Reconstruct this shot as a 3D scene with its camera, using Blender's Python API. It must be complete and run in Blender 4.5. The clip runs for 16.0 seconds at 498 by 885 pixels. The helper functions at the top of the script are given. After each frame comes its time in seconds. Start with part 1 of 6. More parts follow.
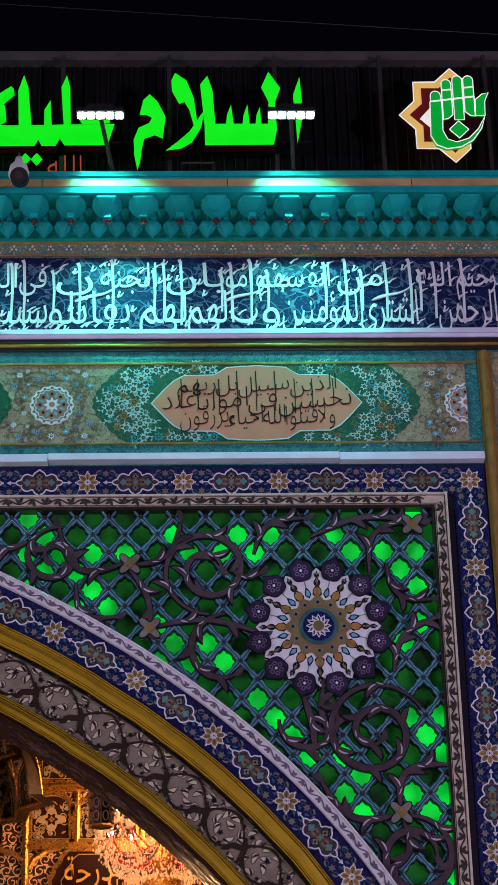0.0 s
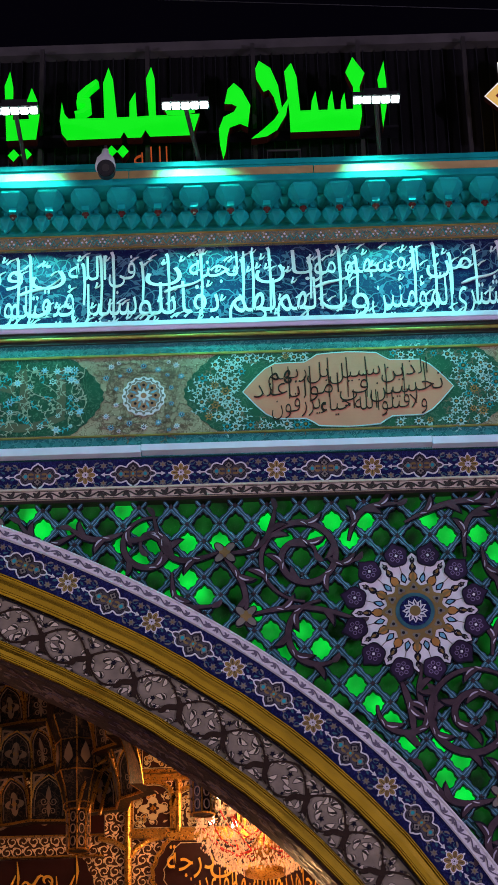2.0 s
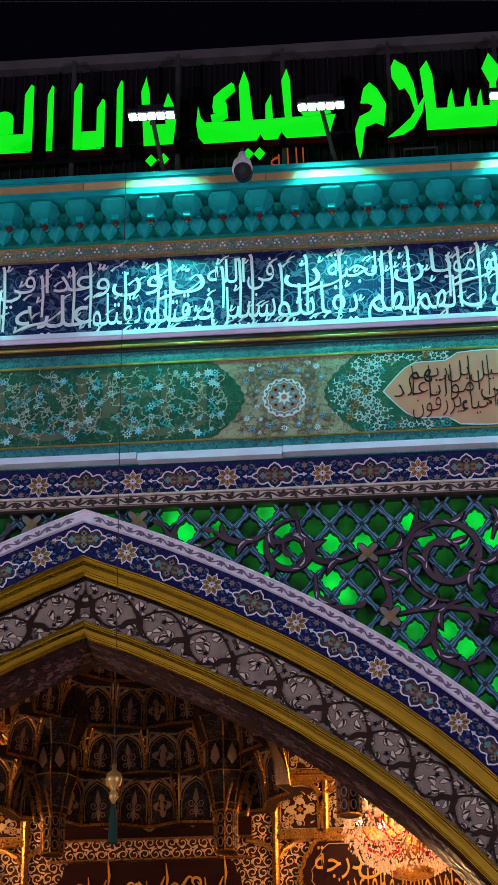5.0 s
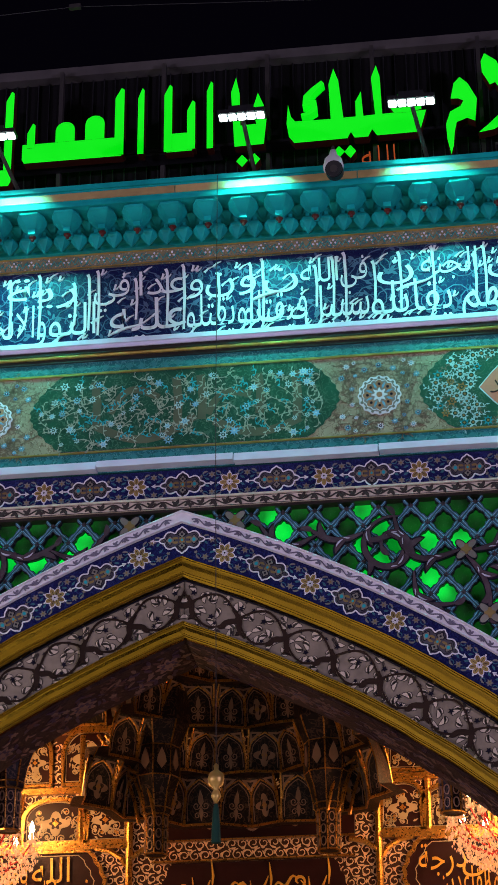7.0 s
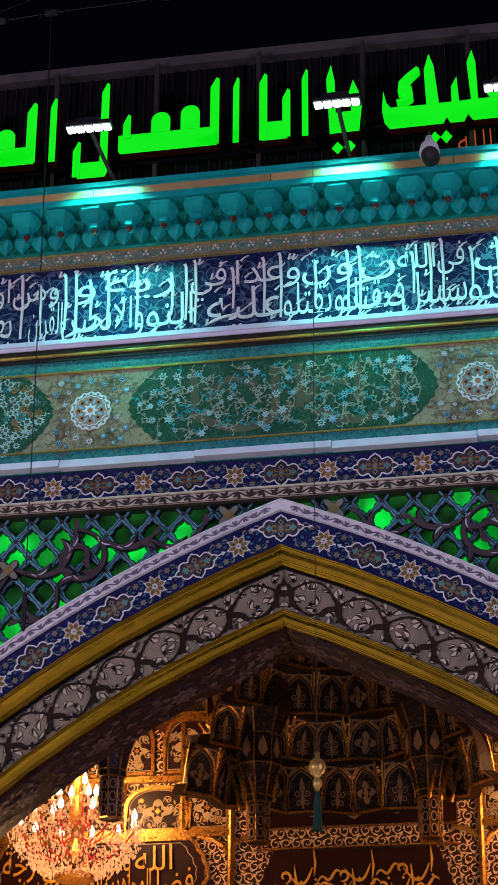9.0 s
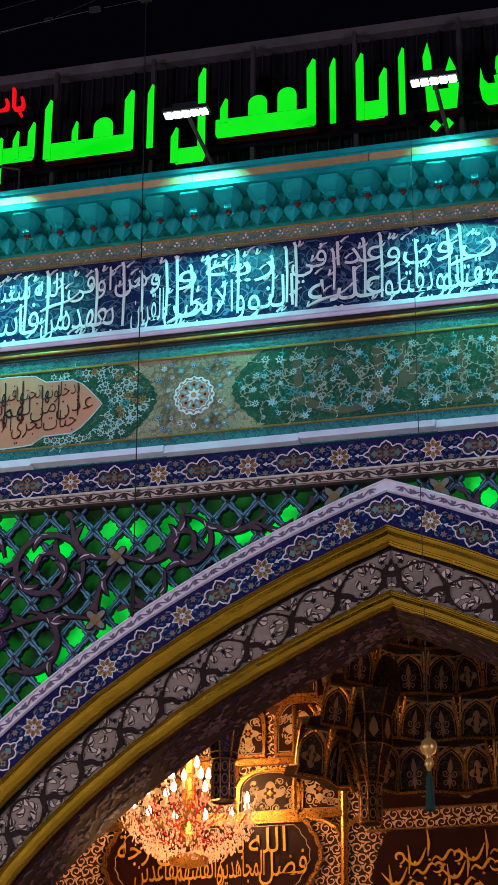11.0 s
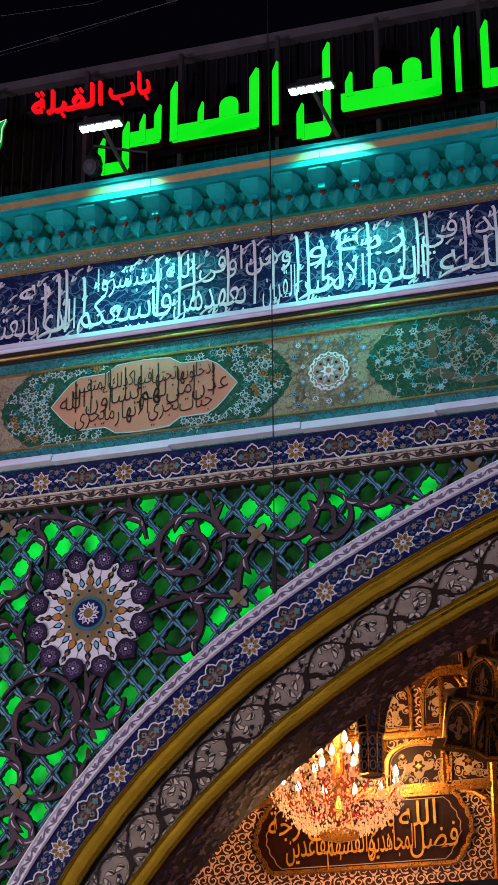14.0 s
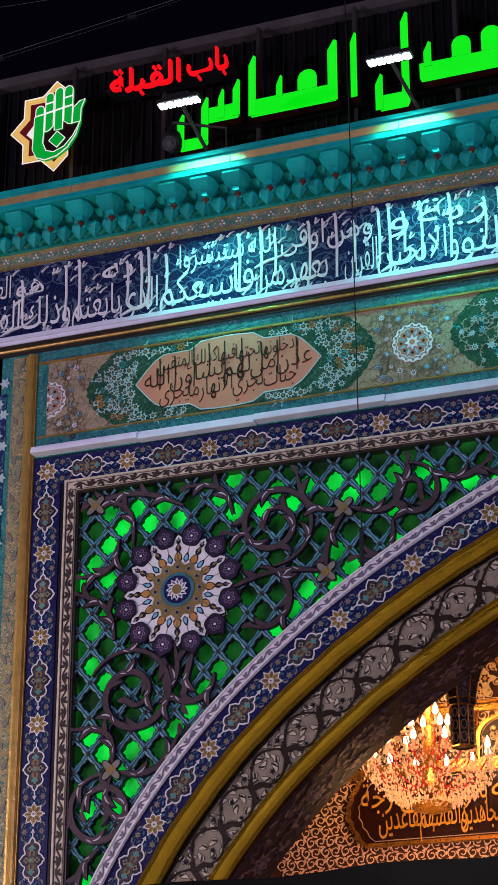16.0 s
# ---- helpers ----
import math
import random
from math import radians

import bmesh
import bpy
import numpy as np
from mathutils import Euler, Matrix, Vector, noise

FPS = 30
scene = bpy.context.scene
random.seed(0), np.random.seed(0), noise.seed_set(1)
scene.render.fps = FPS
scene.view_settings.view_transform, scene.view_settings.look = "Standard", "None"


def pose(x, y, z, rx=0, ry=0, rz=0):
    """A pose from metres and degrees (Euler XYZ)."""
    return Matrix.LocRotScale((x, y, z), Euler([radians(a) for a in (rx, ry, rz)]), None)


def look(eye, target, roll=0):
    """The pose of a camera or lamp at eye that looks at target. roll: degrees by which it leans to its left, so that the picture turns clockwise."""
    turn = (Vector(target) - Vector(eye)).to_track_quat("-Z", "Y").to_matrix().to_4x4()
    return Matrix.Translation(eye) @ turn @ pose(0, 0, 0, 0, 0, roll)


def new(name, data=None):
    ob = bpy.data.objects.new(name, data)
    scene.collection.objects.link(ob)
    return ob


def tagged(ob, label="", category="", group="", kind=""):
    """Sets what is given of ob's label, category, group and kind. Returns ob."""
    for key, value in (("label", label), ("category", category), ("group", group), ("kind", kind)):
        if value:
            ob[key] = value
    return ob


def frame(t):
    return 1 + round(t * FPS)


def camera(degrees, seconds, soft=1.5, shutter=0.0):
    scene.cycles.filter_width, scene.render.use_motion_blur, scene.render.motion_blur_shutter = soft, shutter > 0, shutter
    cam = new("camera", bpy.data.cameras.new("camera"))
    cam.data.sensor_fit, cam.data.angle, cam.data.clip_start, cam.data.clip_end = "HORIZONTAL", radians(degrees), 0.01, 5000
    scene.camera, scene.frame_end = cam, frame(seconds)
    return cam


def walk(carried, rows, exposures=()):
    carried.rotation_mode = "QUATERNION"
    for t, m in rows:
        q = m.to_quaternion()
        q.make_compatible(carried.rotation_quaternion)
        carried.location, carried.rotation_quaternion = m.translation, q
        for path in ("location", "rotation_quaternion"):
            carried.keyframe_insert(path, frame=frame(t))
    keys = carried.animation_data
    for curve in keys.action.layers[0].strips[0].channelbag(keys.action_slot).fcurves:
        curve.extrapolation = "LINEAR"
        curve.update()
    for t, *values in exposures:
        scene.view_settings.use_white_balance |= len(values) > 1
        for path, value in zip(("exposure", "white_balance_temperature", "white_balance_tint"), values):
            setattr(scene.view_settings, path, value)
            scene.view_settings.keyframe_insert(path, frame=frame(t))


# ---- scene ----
# The camera stands on the square and pans along the gate: seconds, yaw to the right, pitch, lean to the left.
cam = camera(13.84, 16.0)
EYE = Vector((2.558, -14.692, 1.666))
ROWS = [
    (0.0, 2.29, 25.05, -1.35),
    (0.5, 1.66, 24.94, -1.59),
    (1.0, 0.94, 24.86, -1.56),
    (1.5, 0.18, 24.80, -1.47),
    (2.0, -0.56, 24.76, -1.46),
    (2.5, -1.25, 24.70, -1.35),
    (3.0, -1.91, 24.68, -1.31),
    (3.5, -2.57, 24.71, -1.18),
    (4.0, -3.29, 24.76, -1.01),
    (4.5, -4.06, 24.82, -0.84),
    (5.0, -4.90, 24.85, -0.56),
    (7.5, -8.56, 24.81, -0.21),
    (8.0, -9.29, 24.74, 0.03),
    (8.5, -10.05, 24.63, 0.21),
    (9.0, -10.87, 24.51, 0.39),
    (9.5, -11.75, 24.41, 0.43),
    (12.0, -15.44, 23.66, 0.24),
    (12.5, -16.16, 23.51, 0.10),
    (13.0, -16.92, 23.41, 0.10),
    (13.5, -17.58, 23.36, 0.11),
    (14.0, -18.22, 23.30, 0.09),
    (14.5, -18.87, 23.17, 0.13),
    (15.0, -19.54, 22.96, 0.08),
    (15.5, -20.17, 22.74, -0.01),
    (16.0, -20.80, 22.58, -0.03),
]


def aim(yaw, pitch, lean):
    a, b = radians(yaw), radians(pitch)
    return look(EYE, EYE + Vector((math.sin(a) * math.cos(b), math.cos(a) * math.cos(b), math.sin(b))), lean)


walk(cam, [(t, aim(a, b, c)) for t, a, b, c in ROWS])

# ---- night sky, cornice floods, unseen fill lamps, exposure ----
scene.view_settings.exposure = 0.0
world = bpy.data.worlds.new("night")
scene.world = world
world.use_nodes = True
world.node_tree.nodes["Background"].inputs[0].default_value = (0.35, 0.25, 0.75, 1)
world.node_tree.nodes["Background"].inputs[1].default_value = 0.0028


def lamp(name, kind, m, energy, colour, size=0.3, sizey=None, spread=180):
    data = bpy.data.lights.new(name, kind)
    data.energy, data.color = energy, colour
    if kind == "AREA":
        data.size = size
        data.spread = radians(spread)
        if sizey:
            data.shape, data.size_y = "RECTANGLE", sizey
    else:
        data.shadow_soft_size = size
    ob = new(name, data)
    ob.matrix_world = m
    return ob


FLOODS = ((3.505, 3.55), (1.985, 2.085), (0.626, 0.66), (-1.42, -1.32), (-3.27, -3.22))
for x, base in FLOODS:
    lamp("flood_light", "AREA", look((x, -1.0, 10.93), (x + (0.2 if x > 1.5 else 0.05), -0.20, 9.906)), 18, (0.05, 0.98, 0.86), 0.36, 0.12, spread=62)
# unseen fill lamps, added: two light the wall from the sides, three the paving
for x in (-17.0, 18.0):
    lamp("mast_light", "AREA", look((x, -15.0, 5.5), (x * 0.2, 0, 7)), 1180, (1.02, 0.82, 1.38), 0.8, 0.4)
# unseen warm lamp, added to brighten the gate's left edge and post
lamp("booth_light", "AREA", look((-8.5, -3.2, 5.2), (-4.8, 0, 6.8)), 90, (1.0, 0.86, 0.5), 0.3, 0.2)
# unseen lamps behind the camera, added to put glints in the gilding
for x, y, z in ((-6.5, -16.5, 3.4), (-4.0, -16.5, 3.4), (-1.5, -16.5, 3.6), (1.0, -16.5, 4.0)):
    lamp("shop_light", "AREA", look((x, y, z), (0, 0, 6.5)), 45, (1.0, 0.92, 0.84), 0.25, 0.15)
# added downlights: they brighten the ground that the gilding reflects
for x, y, power in ((-6.0, -3.0, 190), (1.0, -9.0, 170), (9.0, -9.0, 300)):
    lamp("paving_light", "AREA", look((x, y, 4.5), (x, y + 0.6, 0)), power, (1.0, 0.86, 0.60), 0.6, 0.4, spread=140)

# ---- materials ----


def mat(name, col, rough=0.5, metal=0.0, var=0.25, scale=6.0, bump=0.15, fine=60.0, glow=None, power=0.0, spread=0.0, patches=0.0):
    m = bpy.data.materials.new(name)
    m.use_nodes = True
    n, l = m.node_tree.nodes, m.node_tree.links
    b = n["Principled BSDF"]
    co = n.new("ShaderNodeTexCoord")
    big, small = n.new("ShaderNodeTexNoise"), n.new("ShaderNodeTexNoise")
    big.inputs["Scale"].default_value, small.inputs["Scale"].default_value = scale, fine
    big.inputs["Detail"].default_value = 6
    l.new(co.outputs["Object"], big.inputs["Vector"])
    l.new(co.outputs["Object"], small.inputs["Vector"])
    info = n.new("ShaderNodeObjectInfo")
    mix = n.new("ShaderNodeMath")
    mix.operation = "MULTIPLY_ADD"
    l.new(info.outputs["Random"], mix.inputs[0])
    mix.inputs[1].default_value = 0.35
    l.new(big.outputs["Fac"], mix.inputs[2])
    ramp = n.new("ShaderNodeValToRGB")
    e = ramp.color_ramp.elements
    e[0].position, e[1].position = 0.35, 0.95
    e[0].color = (*[c * (1 - var) for c in col], 1)
    e[1].color = (*[min(1, c * (1 + var)) for c in col], 1)
    l.new(mix.outputs[0], ramp.inputs[0])
    l.new(ramp.outputs[0], b.inputs["Base Color"])
    rr = n.new("ShaderNodeMapRange")
    rr.inputs["To Min"].default_value, rr.inputs["To Max"].default_value = rough * 0.75, min(1, rough * 1.3)
    l.new(small.outputs["Fac"], rr.inputs["Value"])
    l.new(rr.outputs[0], b.inputs["Roughness"])
    b.inputs["Metallic"].default_value = metal
    b.inputs["Specular IOR Level"].default_value = 0.5 if metal else 0.14
    if bump:
        bp = n.new("ShaderNodeBump")
        bp.inputs["Strength"].default_value, bp.inputs["Distance"].default_value = bump, 0.01
        l.new(small.outputs["Fac"], bp.inputs["Height"])
        l.new(bp.outputs[0], b.inputs["Normal"])
    if glow:
        b.inputs["Emission Color"].default_value = (*glow, 1)
        b.inputs["Emission Strength"].default_value = power
        if spread:
            pw = n.new("ShaderNodeMapRange")
            pw.inputs["From Min"].default_value, pw.inputs["From Max"].default_value = 0.3, 1.1
            pw.inputs["To Min"].default_value, pw.inputs["To Max"].default_value = power * (1 - spread), power * (1 + spread)
            if patches:
                geo, glim = n.new("ShaderNodeNewGeometry"), n.new("ShaderNodeTexNoise")
                glim.inputs["Scale"].default_value, glim.inputs["Detail"].default_value = patches, 1.0
                l.new(geo.outputs["Position"], glim.inputs["Vector"])
                pw.inputs["From Min"].default_value, pw.inputs["From Max"].default_value = 0.34, 0.66
                l.new(glim.outputs["Fac"], pw.inputs["Value"])
            else:
                l.new(mix.outputs[0], pw.inputs["Value"])
            l.new(pw.outputs[0], b.inputs["Emission Strength"])
    return m


def floral(name, base, vine, bloom, scale=9.0, rough=0.35, metal=0.0, width=0.035, size=0.22):
    """Glazed ground with fine winding stems and small blooms."""
    m = mat(name, base, rough, metal, 0.3)
    n, l = m.node_tree.nodes, m.node_tree.links
    b = n["Principled BSDF"]
    old = b.inputs["Base Color"].links[0].from_socket
    co = n.new("ShaderNodeTexCoord")
    ns = n.new("ShaderNodeTexNoise")
    ns.inputs["Scale"].default_value, ns.inputs["Detail"].default_value = scale, 1.5
    ns.inputs["Distortion"].default_value = 1.2
    vo = n.new("ShaderNodeTexVoronoi")
    vo.inputs["Scale"].default_value = scale * 1.6
    for t in (ns, vo):
        l.new(co.outputs["Object"], t.inputs["Vector"])
    sub, ab, lt, lb = (n.new("ShaderNodeMath") for _ in range(4))
    sub.operation, ab.operation, lt.operation, lb.operation = "SUBTRACT", "ABSOLUTE", "LESS_THAN", "LESS_THAN"
    sub.inputs[1].default_value = 0.5
    l.new(ns.outputs["Fac"], sub.inputs[0])
    l.new(sub.outputs[0], ab.inputs[0])
    l.new(ab.outputs[0], lt.inputs[0])
    lt.inputs[1].default_value = width
    l.new(vo.outputs["Distance"], lb.inputs[0])
    lb.inputs[1].default_value = size
    for fac, colour in ((lt, vine), (lb, bloom)):
        mx = n.new("ShaderNodeMix")
        mx.data_type = "RGBA"
        l.new(fac.outputs[0], mx.inputs["Factor"])
        l.new(old, mx.inputs[6])
        mx.inputs[7].default_value = (*colour, 1)
        old = mx.outputs[2]
    l.new(old, b.inputs["Base Color"])
    return m


NAVY = floral("navy_tile", (0.011, 0.012, 0.066), (0.022, 0.03, 0.12), (0.012, 0.015, 0.045), 22, 0.28)
WHITE = mat("white_glaze", (0.72, 0.70, 0.74), 0.3, var=0.12, scale=14)
CREAM = mat("carved_cream_stone", (0.57, 0.49, 0.39), 0.5, var=0.3, scale=18, bump=0.4)
GREY = mat("grey_buff_glaze", (0.20, 0.185, 0.155), 0.35)
OLIVE = mat("olive_gold_glaze", (0.23, 0.155, 0.06), 0.35, var=0.3)
TURQ = mat("turquoise_glaze", (0.03, 0.33, 0.38), 0.25)
BLACK = mat("black_line_glaze", (0.012, 0.011, 0.02), 0.4)
PLUM = mat("plum_glaze", (0.035, 0.021, 0.05), 0.35, var=0.3, scale=20)
VINE = mat("plum_brown_vine_tile", (0.070, 0.046, 0.056), 0.35, var=0.35, scale=12)
ORANGE = mat("ochre_glaze", (0.42, 0.2, 0.06), 0.35)
PALE = mat("pale_blossom_glaze", (0.42, 0.58, 0.60), 0.3, var=0.15, scale=20)
SKYB = mat("pale_blue_glaze", (0.17, 0.40, 0.54), 0.3, var=0.3, scale=20)
SLATE = mat("slate_teal_tile", (0.046, 0.135, 0.165), 0.3, var=0.35, scale=14)
GOLD = mat("gilded_copper", (0.50, 0.32, 0.035), 0.15, 1.0, 0.2, 5, 0.05, 9)
GOLDD = mat("aged_gilding", (0.5, 0.31, 0.08), 0.35, 0.6, 0.35, 9, 0.3, 40)
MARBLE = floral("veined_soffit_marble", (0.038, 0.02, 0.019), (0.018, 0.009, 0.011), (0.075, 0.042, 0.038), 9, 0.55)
BANDW = mat("stone_grey_band_tile", (0.26, 0.22, 0.16), 0.35, var=0.3, scale=10)
TEALP = mat("teal_painted_plaster", (0.008, 0.33, 0.31), 0.35, var=0.3, scale=5)
TEALB = floral("teal_border_tile", (0.02, 0.15, 0.155), (0.09, 0.28, 0.27), (0.02, 0.12, 0.14), 26, 0.35)
GILTB = floral("gilt_border_tile", (0.30, 0.24, 0.12), (0.08, 0.16, 0.14), (0.5, 0.45, 0.32), 20, 0.35)
PANELC = floral("buff_panel_tile", (0.38, 0.315, 0.215), (0.19, 0.145, 0.09), (0.50, 0.40, 0.29), 19, 0.4, width=0.03, size=0.16)
PANELG = floral("green_panel_tile", (0.018, 0.078, 0.046), (0.06, 0.13, 0.085), (0.03, 0.10, 0.075), 17, 0.35, width=0.03, size=0.12)
SALMON = mat("salmon_tile", (0.52, 0.20, 0.13), 0.42, var=0.18, scale=3)
BAND = floral("calligraphy_ground_tile", (0.007, 0.009, 0.05), (0.02, 0.05, 0.10), (0.015, 0.025, 0.08), 18, 0.3, width=0.025, size=0.12)
LEDGE = mat("white_metal_ledge", (0.68, 0.70, 0.84), 0.4, 0.0, 0.12)
DARKM = mat("dark_bronze_moulding", (0.05, 0.04, 0.035), 0.35, 0.5)
STEEL = mat("grey_painted_steel", (0.04, 0.036, 0.033), 0.5, 0.3)
DARK = mat("black_painted_metal", (0.012, 0.012, 0.014), 0.5, 0.2)
MESHM = mat("dark_wire_mesh", (0.0035, 0.003, 0.0035), 0.8)
GREEN = mat("lit_green_acrylic", (0.02, 0.3, 0.02), 0.4, glow=(0.0, 0.84, 0.006), power=0.92)
RED = mat("lit_red_acrylic", (0.3, 0.01, 0.01), 0.4, glow=(0.9, 0.004, 0.01), power=0.9)
NEON = mat("dim_orange_neon", (0.2, 0.06, 0.02), 0.4, glow=(0.8, 0.12, 0.02), power=0.35)
RETURN = mat("red_brown_letter_return", (0.05, 0.012, 0.006), 0.4)
STAR = mat("lit_gold_acrylic", (0.5, 0.3, 0.08), 0.4, glow=(0.72, 0.46, 0.12), power=0.75)
MAROON = mat("maroon_acrylic", (0.09, 0.008, 0.01), 0.4, glow=(0.2, 0.01, 0.015), power=0.25)
EMBG = mat("lit_green_emblem", (0.005, 0.12, 0.02), 0.4, glow=(0.0, 0.30, 0.025), power=1.0)
EMBW = mat("lit_white_emblem", (0.7, 0.7, 0.7), 0.4, glow=(0.85, 0.78, 0.72), power=0.75)
LED = mat("led_panel", (0.8, 0.8, 0.8), 0.4, glow=(0.85, 1.0, 1.0), power=5.0)
# patchy emission on the panes replaces green lamps in the cavity behind
PANE = mat("dim_green_backglow", (0.014, 0.04, 0.015), 0.25, scale=5, bump=0, glow=(0.003, 0.085, 0.008), power=0.45, spread=0.9, patches=5.0)
PANEB = mat("bright_green_backglow", (0.02, 0.2, 0.03), 0.25, scale=9, bump=0, glow=(0.0, 0.75, 0.05), power=0.66, spread=0.6, patches=4.0)
CAVITY = mat("cavity_wall", (0.05, 0.06, 0.05), 0.7)
WALLT = floral("navy_wall_tile", (0.02, 0.03, 0.12), (0.05, 0.14, 0.2), (0.2, 0.2, 0.24), 9, 0.35)
STONE = mat("pale_paving_stone", (0.33, 0.31, 0.28), 0.45, var=0.2, scale=2)
CLOTH = mat("black_cloth", (0.0035, 0.0035, 0.0045), 1.0, var=0.4, scale=3, bump=0.2)
CLOTH.node_tree.nodes["Principled BSDF"].inputs["Specular IOR Level"].default_value = 0.02
CAMW = mat("white_camera_plastic", (0.6, 0.6, 0.6), 0.35)
INDARK = floral("dark_painted_plaster", (0.014, 0.009, 0.011), (0.085, 0.044, 0.03), (0.05, 0.021, 0.018), 14, 0.42, width=0.03, size=0.16)
INWALL = mat("russet_painted_plaster", (0.05, 0.018, 0.012), 0.5, var=0.4, scale=8)
INPANEL = mat("dark_lacquer_panel", (0.026, 0.007, 0.007), 0.35)
INGOLD = mat("gold_leaf_trim", (0.46, 0.20, 0.035), 0.28, 0.75, 0.3, 9, 0.3)
INCREAM = mat("ivory_ornament", (0.45, 0.32, 0.2), 0.45)
# emission on crystal and red glass stands in for bulb light caught there
CRYSTAL = mat("glowing_warm_crystal", (0.42, 0.22, 0.15), 0.1, 0.0, glow=(1.0, 0.42, 0.16), power=0.55, spread=0.95)
CRED = mat("glowing_red_glass", (0.35, 0.02, 0.02), 0.15, glow=(0.6, 0.03, 0.01), power=0.2)
FLAME = mat("candle_bulb", (0.9, 0.8, 0.6), 0.3, glow=(1.0, 0.72, 0.42), power=14.0)

# ---- mesh tools ----


def flat(u, v, y):
    return (u, y, v)


class Shape:
    """Gathers faces of one part: outlines and ribbons with a front and edges."""

    def __init__(self):
        self.v, self.f, self.m = [], [], []

    def face(self, pts, k=0):
        i = len(self.v)
        self.v += [tuple(p) for p in pts]
        self.f.append(tuple(range(i, i + len(pts))))
        self.m.append(k)

    def poly(self, pts, y0, y1, k=0, fn=flat, side=None):
        n, i = len(pts), len(self.v)
        self.v += [fn(u, v, y0) for u, v in pts] + [fn(u, v, y1) for u, v in pts]
        area = sum(pts[a][0] * pts[(a + 1) % n][1] - pts[(a + 1) % n][0] * pts[a][1] for a in range(n))
        order = range(n) if area > 0 else range(n - 1, -1, -1)
        self.f.append(tuple(i + a for a in order))
        self.m.append(k)
        for a in range(n):
            b = (a + 1) % n
            q = (i + a, i + n + a, i + n + b, i + b)
            self.f.append(q if area > 0 else q[::-1])
            self.m.append(k if side is None else side)

    def ribbon(self, pts, w, y0, y1, k=0, fn=flat, closed=False):
        n = len(pts)
        L, R = [], []
        for a in range(n):
            p = pts[(a - 1) % n] if closed or a else pts[a]
            q = pts[(a + 1) % n] if closed or a < n - 1 else pts[a]
            dx, dz = q[0] - p[0], q[1] - p[1]
            d = math.hypot(dx, dz) or 1
            h = (w(a / max(1, n - 1)) if callable(w) else w) / 2
            L.append((pts[a][0] - dz / d * h, pts[a][1] + dx / d * h))
            R.append((pts[a][0] + dz / d * h, pts[a][1] - dx / d * h))
        i = len(self.v)
        for a in range(n):
            self.v += [fn(*L[a], y0), fn(*R[a], y0), fn(*L[a], y1), fn(*R[a], y1)]
        for a in range(n if closed else n - 1):
            b, c = i + 4 * a, i + 4 * ((a + 1) % n)
            for q in ((b, b + 1, c + 1, c), (b + 2, b, c, c + 2), (b + 1, b + 3, c + 3, c + 1)):
                self.f.append(q)
                self.m.append(k)

    def box(self, x0, x1, y0, y1, z0, z1, k=0):
        i = len(self.v)
        self.v += [(x, y, z) for x in (x0, x1) for y in (y0, y1) for z in (z0, z1)]
        for q in ((0, 1, 3, 2), (4, 6, 7, 5), (0, 4, 5, 1), (2, 3, 7, 6), (0, 2, 6, 4), (1, 5, 7, 3)):
            self.f.append(tuple(i + a for a in q))
            self.m.append(k)

    def rod(self, pts, r, k=0, sides=6):
        pts = [Vector(p) for p in pts]
        i = len(self.v)
        for a, p in enumerate(pts):
            d = (pts[min(a + 1, len(pts) - 1)] - pts[max(a - 1, 0)]).normalized()
            u = d.orthogonal().normalized() if abs(d.z) > 0.99 else d.cross(Vector((0, 0, 1))).normalized()
            w = d.cross(u)
            rr = r(a / max(1, len(pts) - 1)) if callable(r) else r
            self.v += [tuple(p + (u * math.cos(2 * math.pi * s / sides) + w * math.sin(2 * math.pi * s / sides)) * rr) for s in range(sides)]
        for a in range(len(pts) - 1):
            for s in range(sides):
                t = (s + 1) % sides
                self.f.append((i + a * sides + s, i + a * sides + t, i + (a + 1) * sides + t, i + (a + 1) * sides + s))
                self.m.append(k)
        self.f.append(tuple(i + s for s in range(sides))[::-1])
        self.f.append(tuple(i + (len(pts) - 1) * sides + s for s in range(sides)))
        self.m += [k, k]

    def lathe(self, cx, cy, prof, k=0, sides=12):
        i = len(self.v)
        for r, z in prof:
            self.v += [(cx + r * math.cos(2 * math.pi * s / sides), cy + r * math.sin(2 * math.pi * s / sides), z) for s in range(sides)]
        for a in range(len(prof) - 1):
            for s in range(sides):
                t = (s + 1) % sides
                self.f.append((i + a * sides + s, i + a * sides + t, i + (a + 1) * sides + t, i + (a + 1) * sides + s))
                self.m.append(k)

    def mesh(self, name, mats, smooth=False):
        me = bpy.data.meshes.new(name)
        me.from_pydata(self.v, [], self.f)
        for m in mats if isinstance(mats, (list, tuple)) else [mats]:
            me.materials.append(m)
        me.polygons.foreach_set("material_index", self.m)
        if smooth:
            me.polygons.foreach_set("use_smooth", [True] * len(self.f))
        me.update()
        return me

    def out(self, name, mats, parent=None, label="", smooth=False):
        return place(name, self.mesh(name, mats, smooth), parent, label)


def place(name, mesh, parent=None, label="", m=None):
    ob = new(name, mesh)
    if parent:
        ob.parent = parent
    if m is not None:
        ob.matrix_basis = m
    if label:
        ob["label"] = label
    return ob


def thing(name, label, category, group="", kind="", at=(0, 0, 0)):
    ob = new(name)
    ob.location = at
    ob.empty_display_size = 0.1
    return tagged(ob, label, category, group, kind)


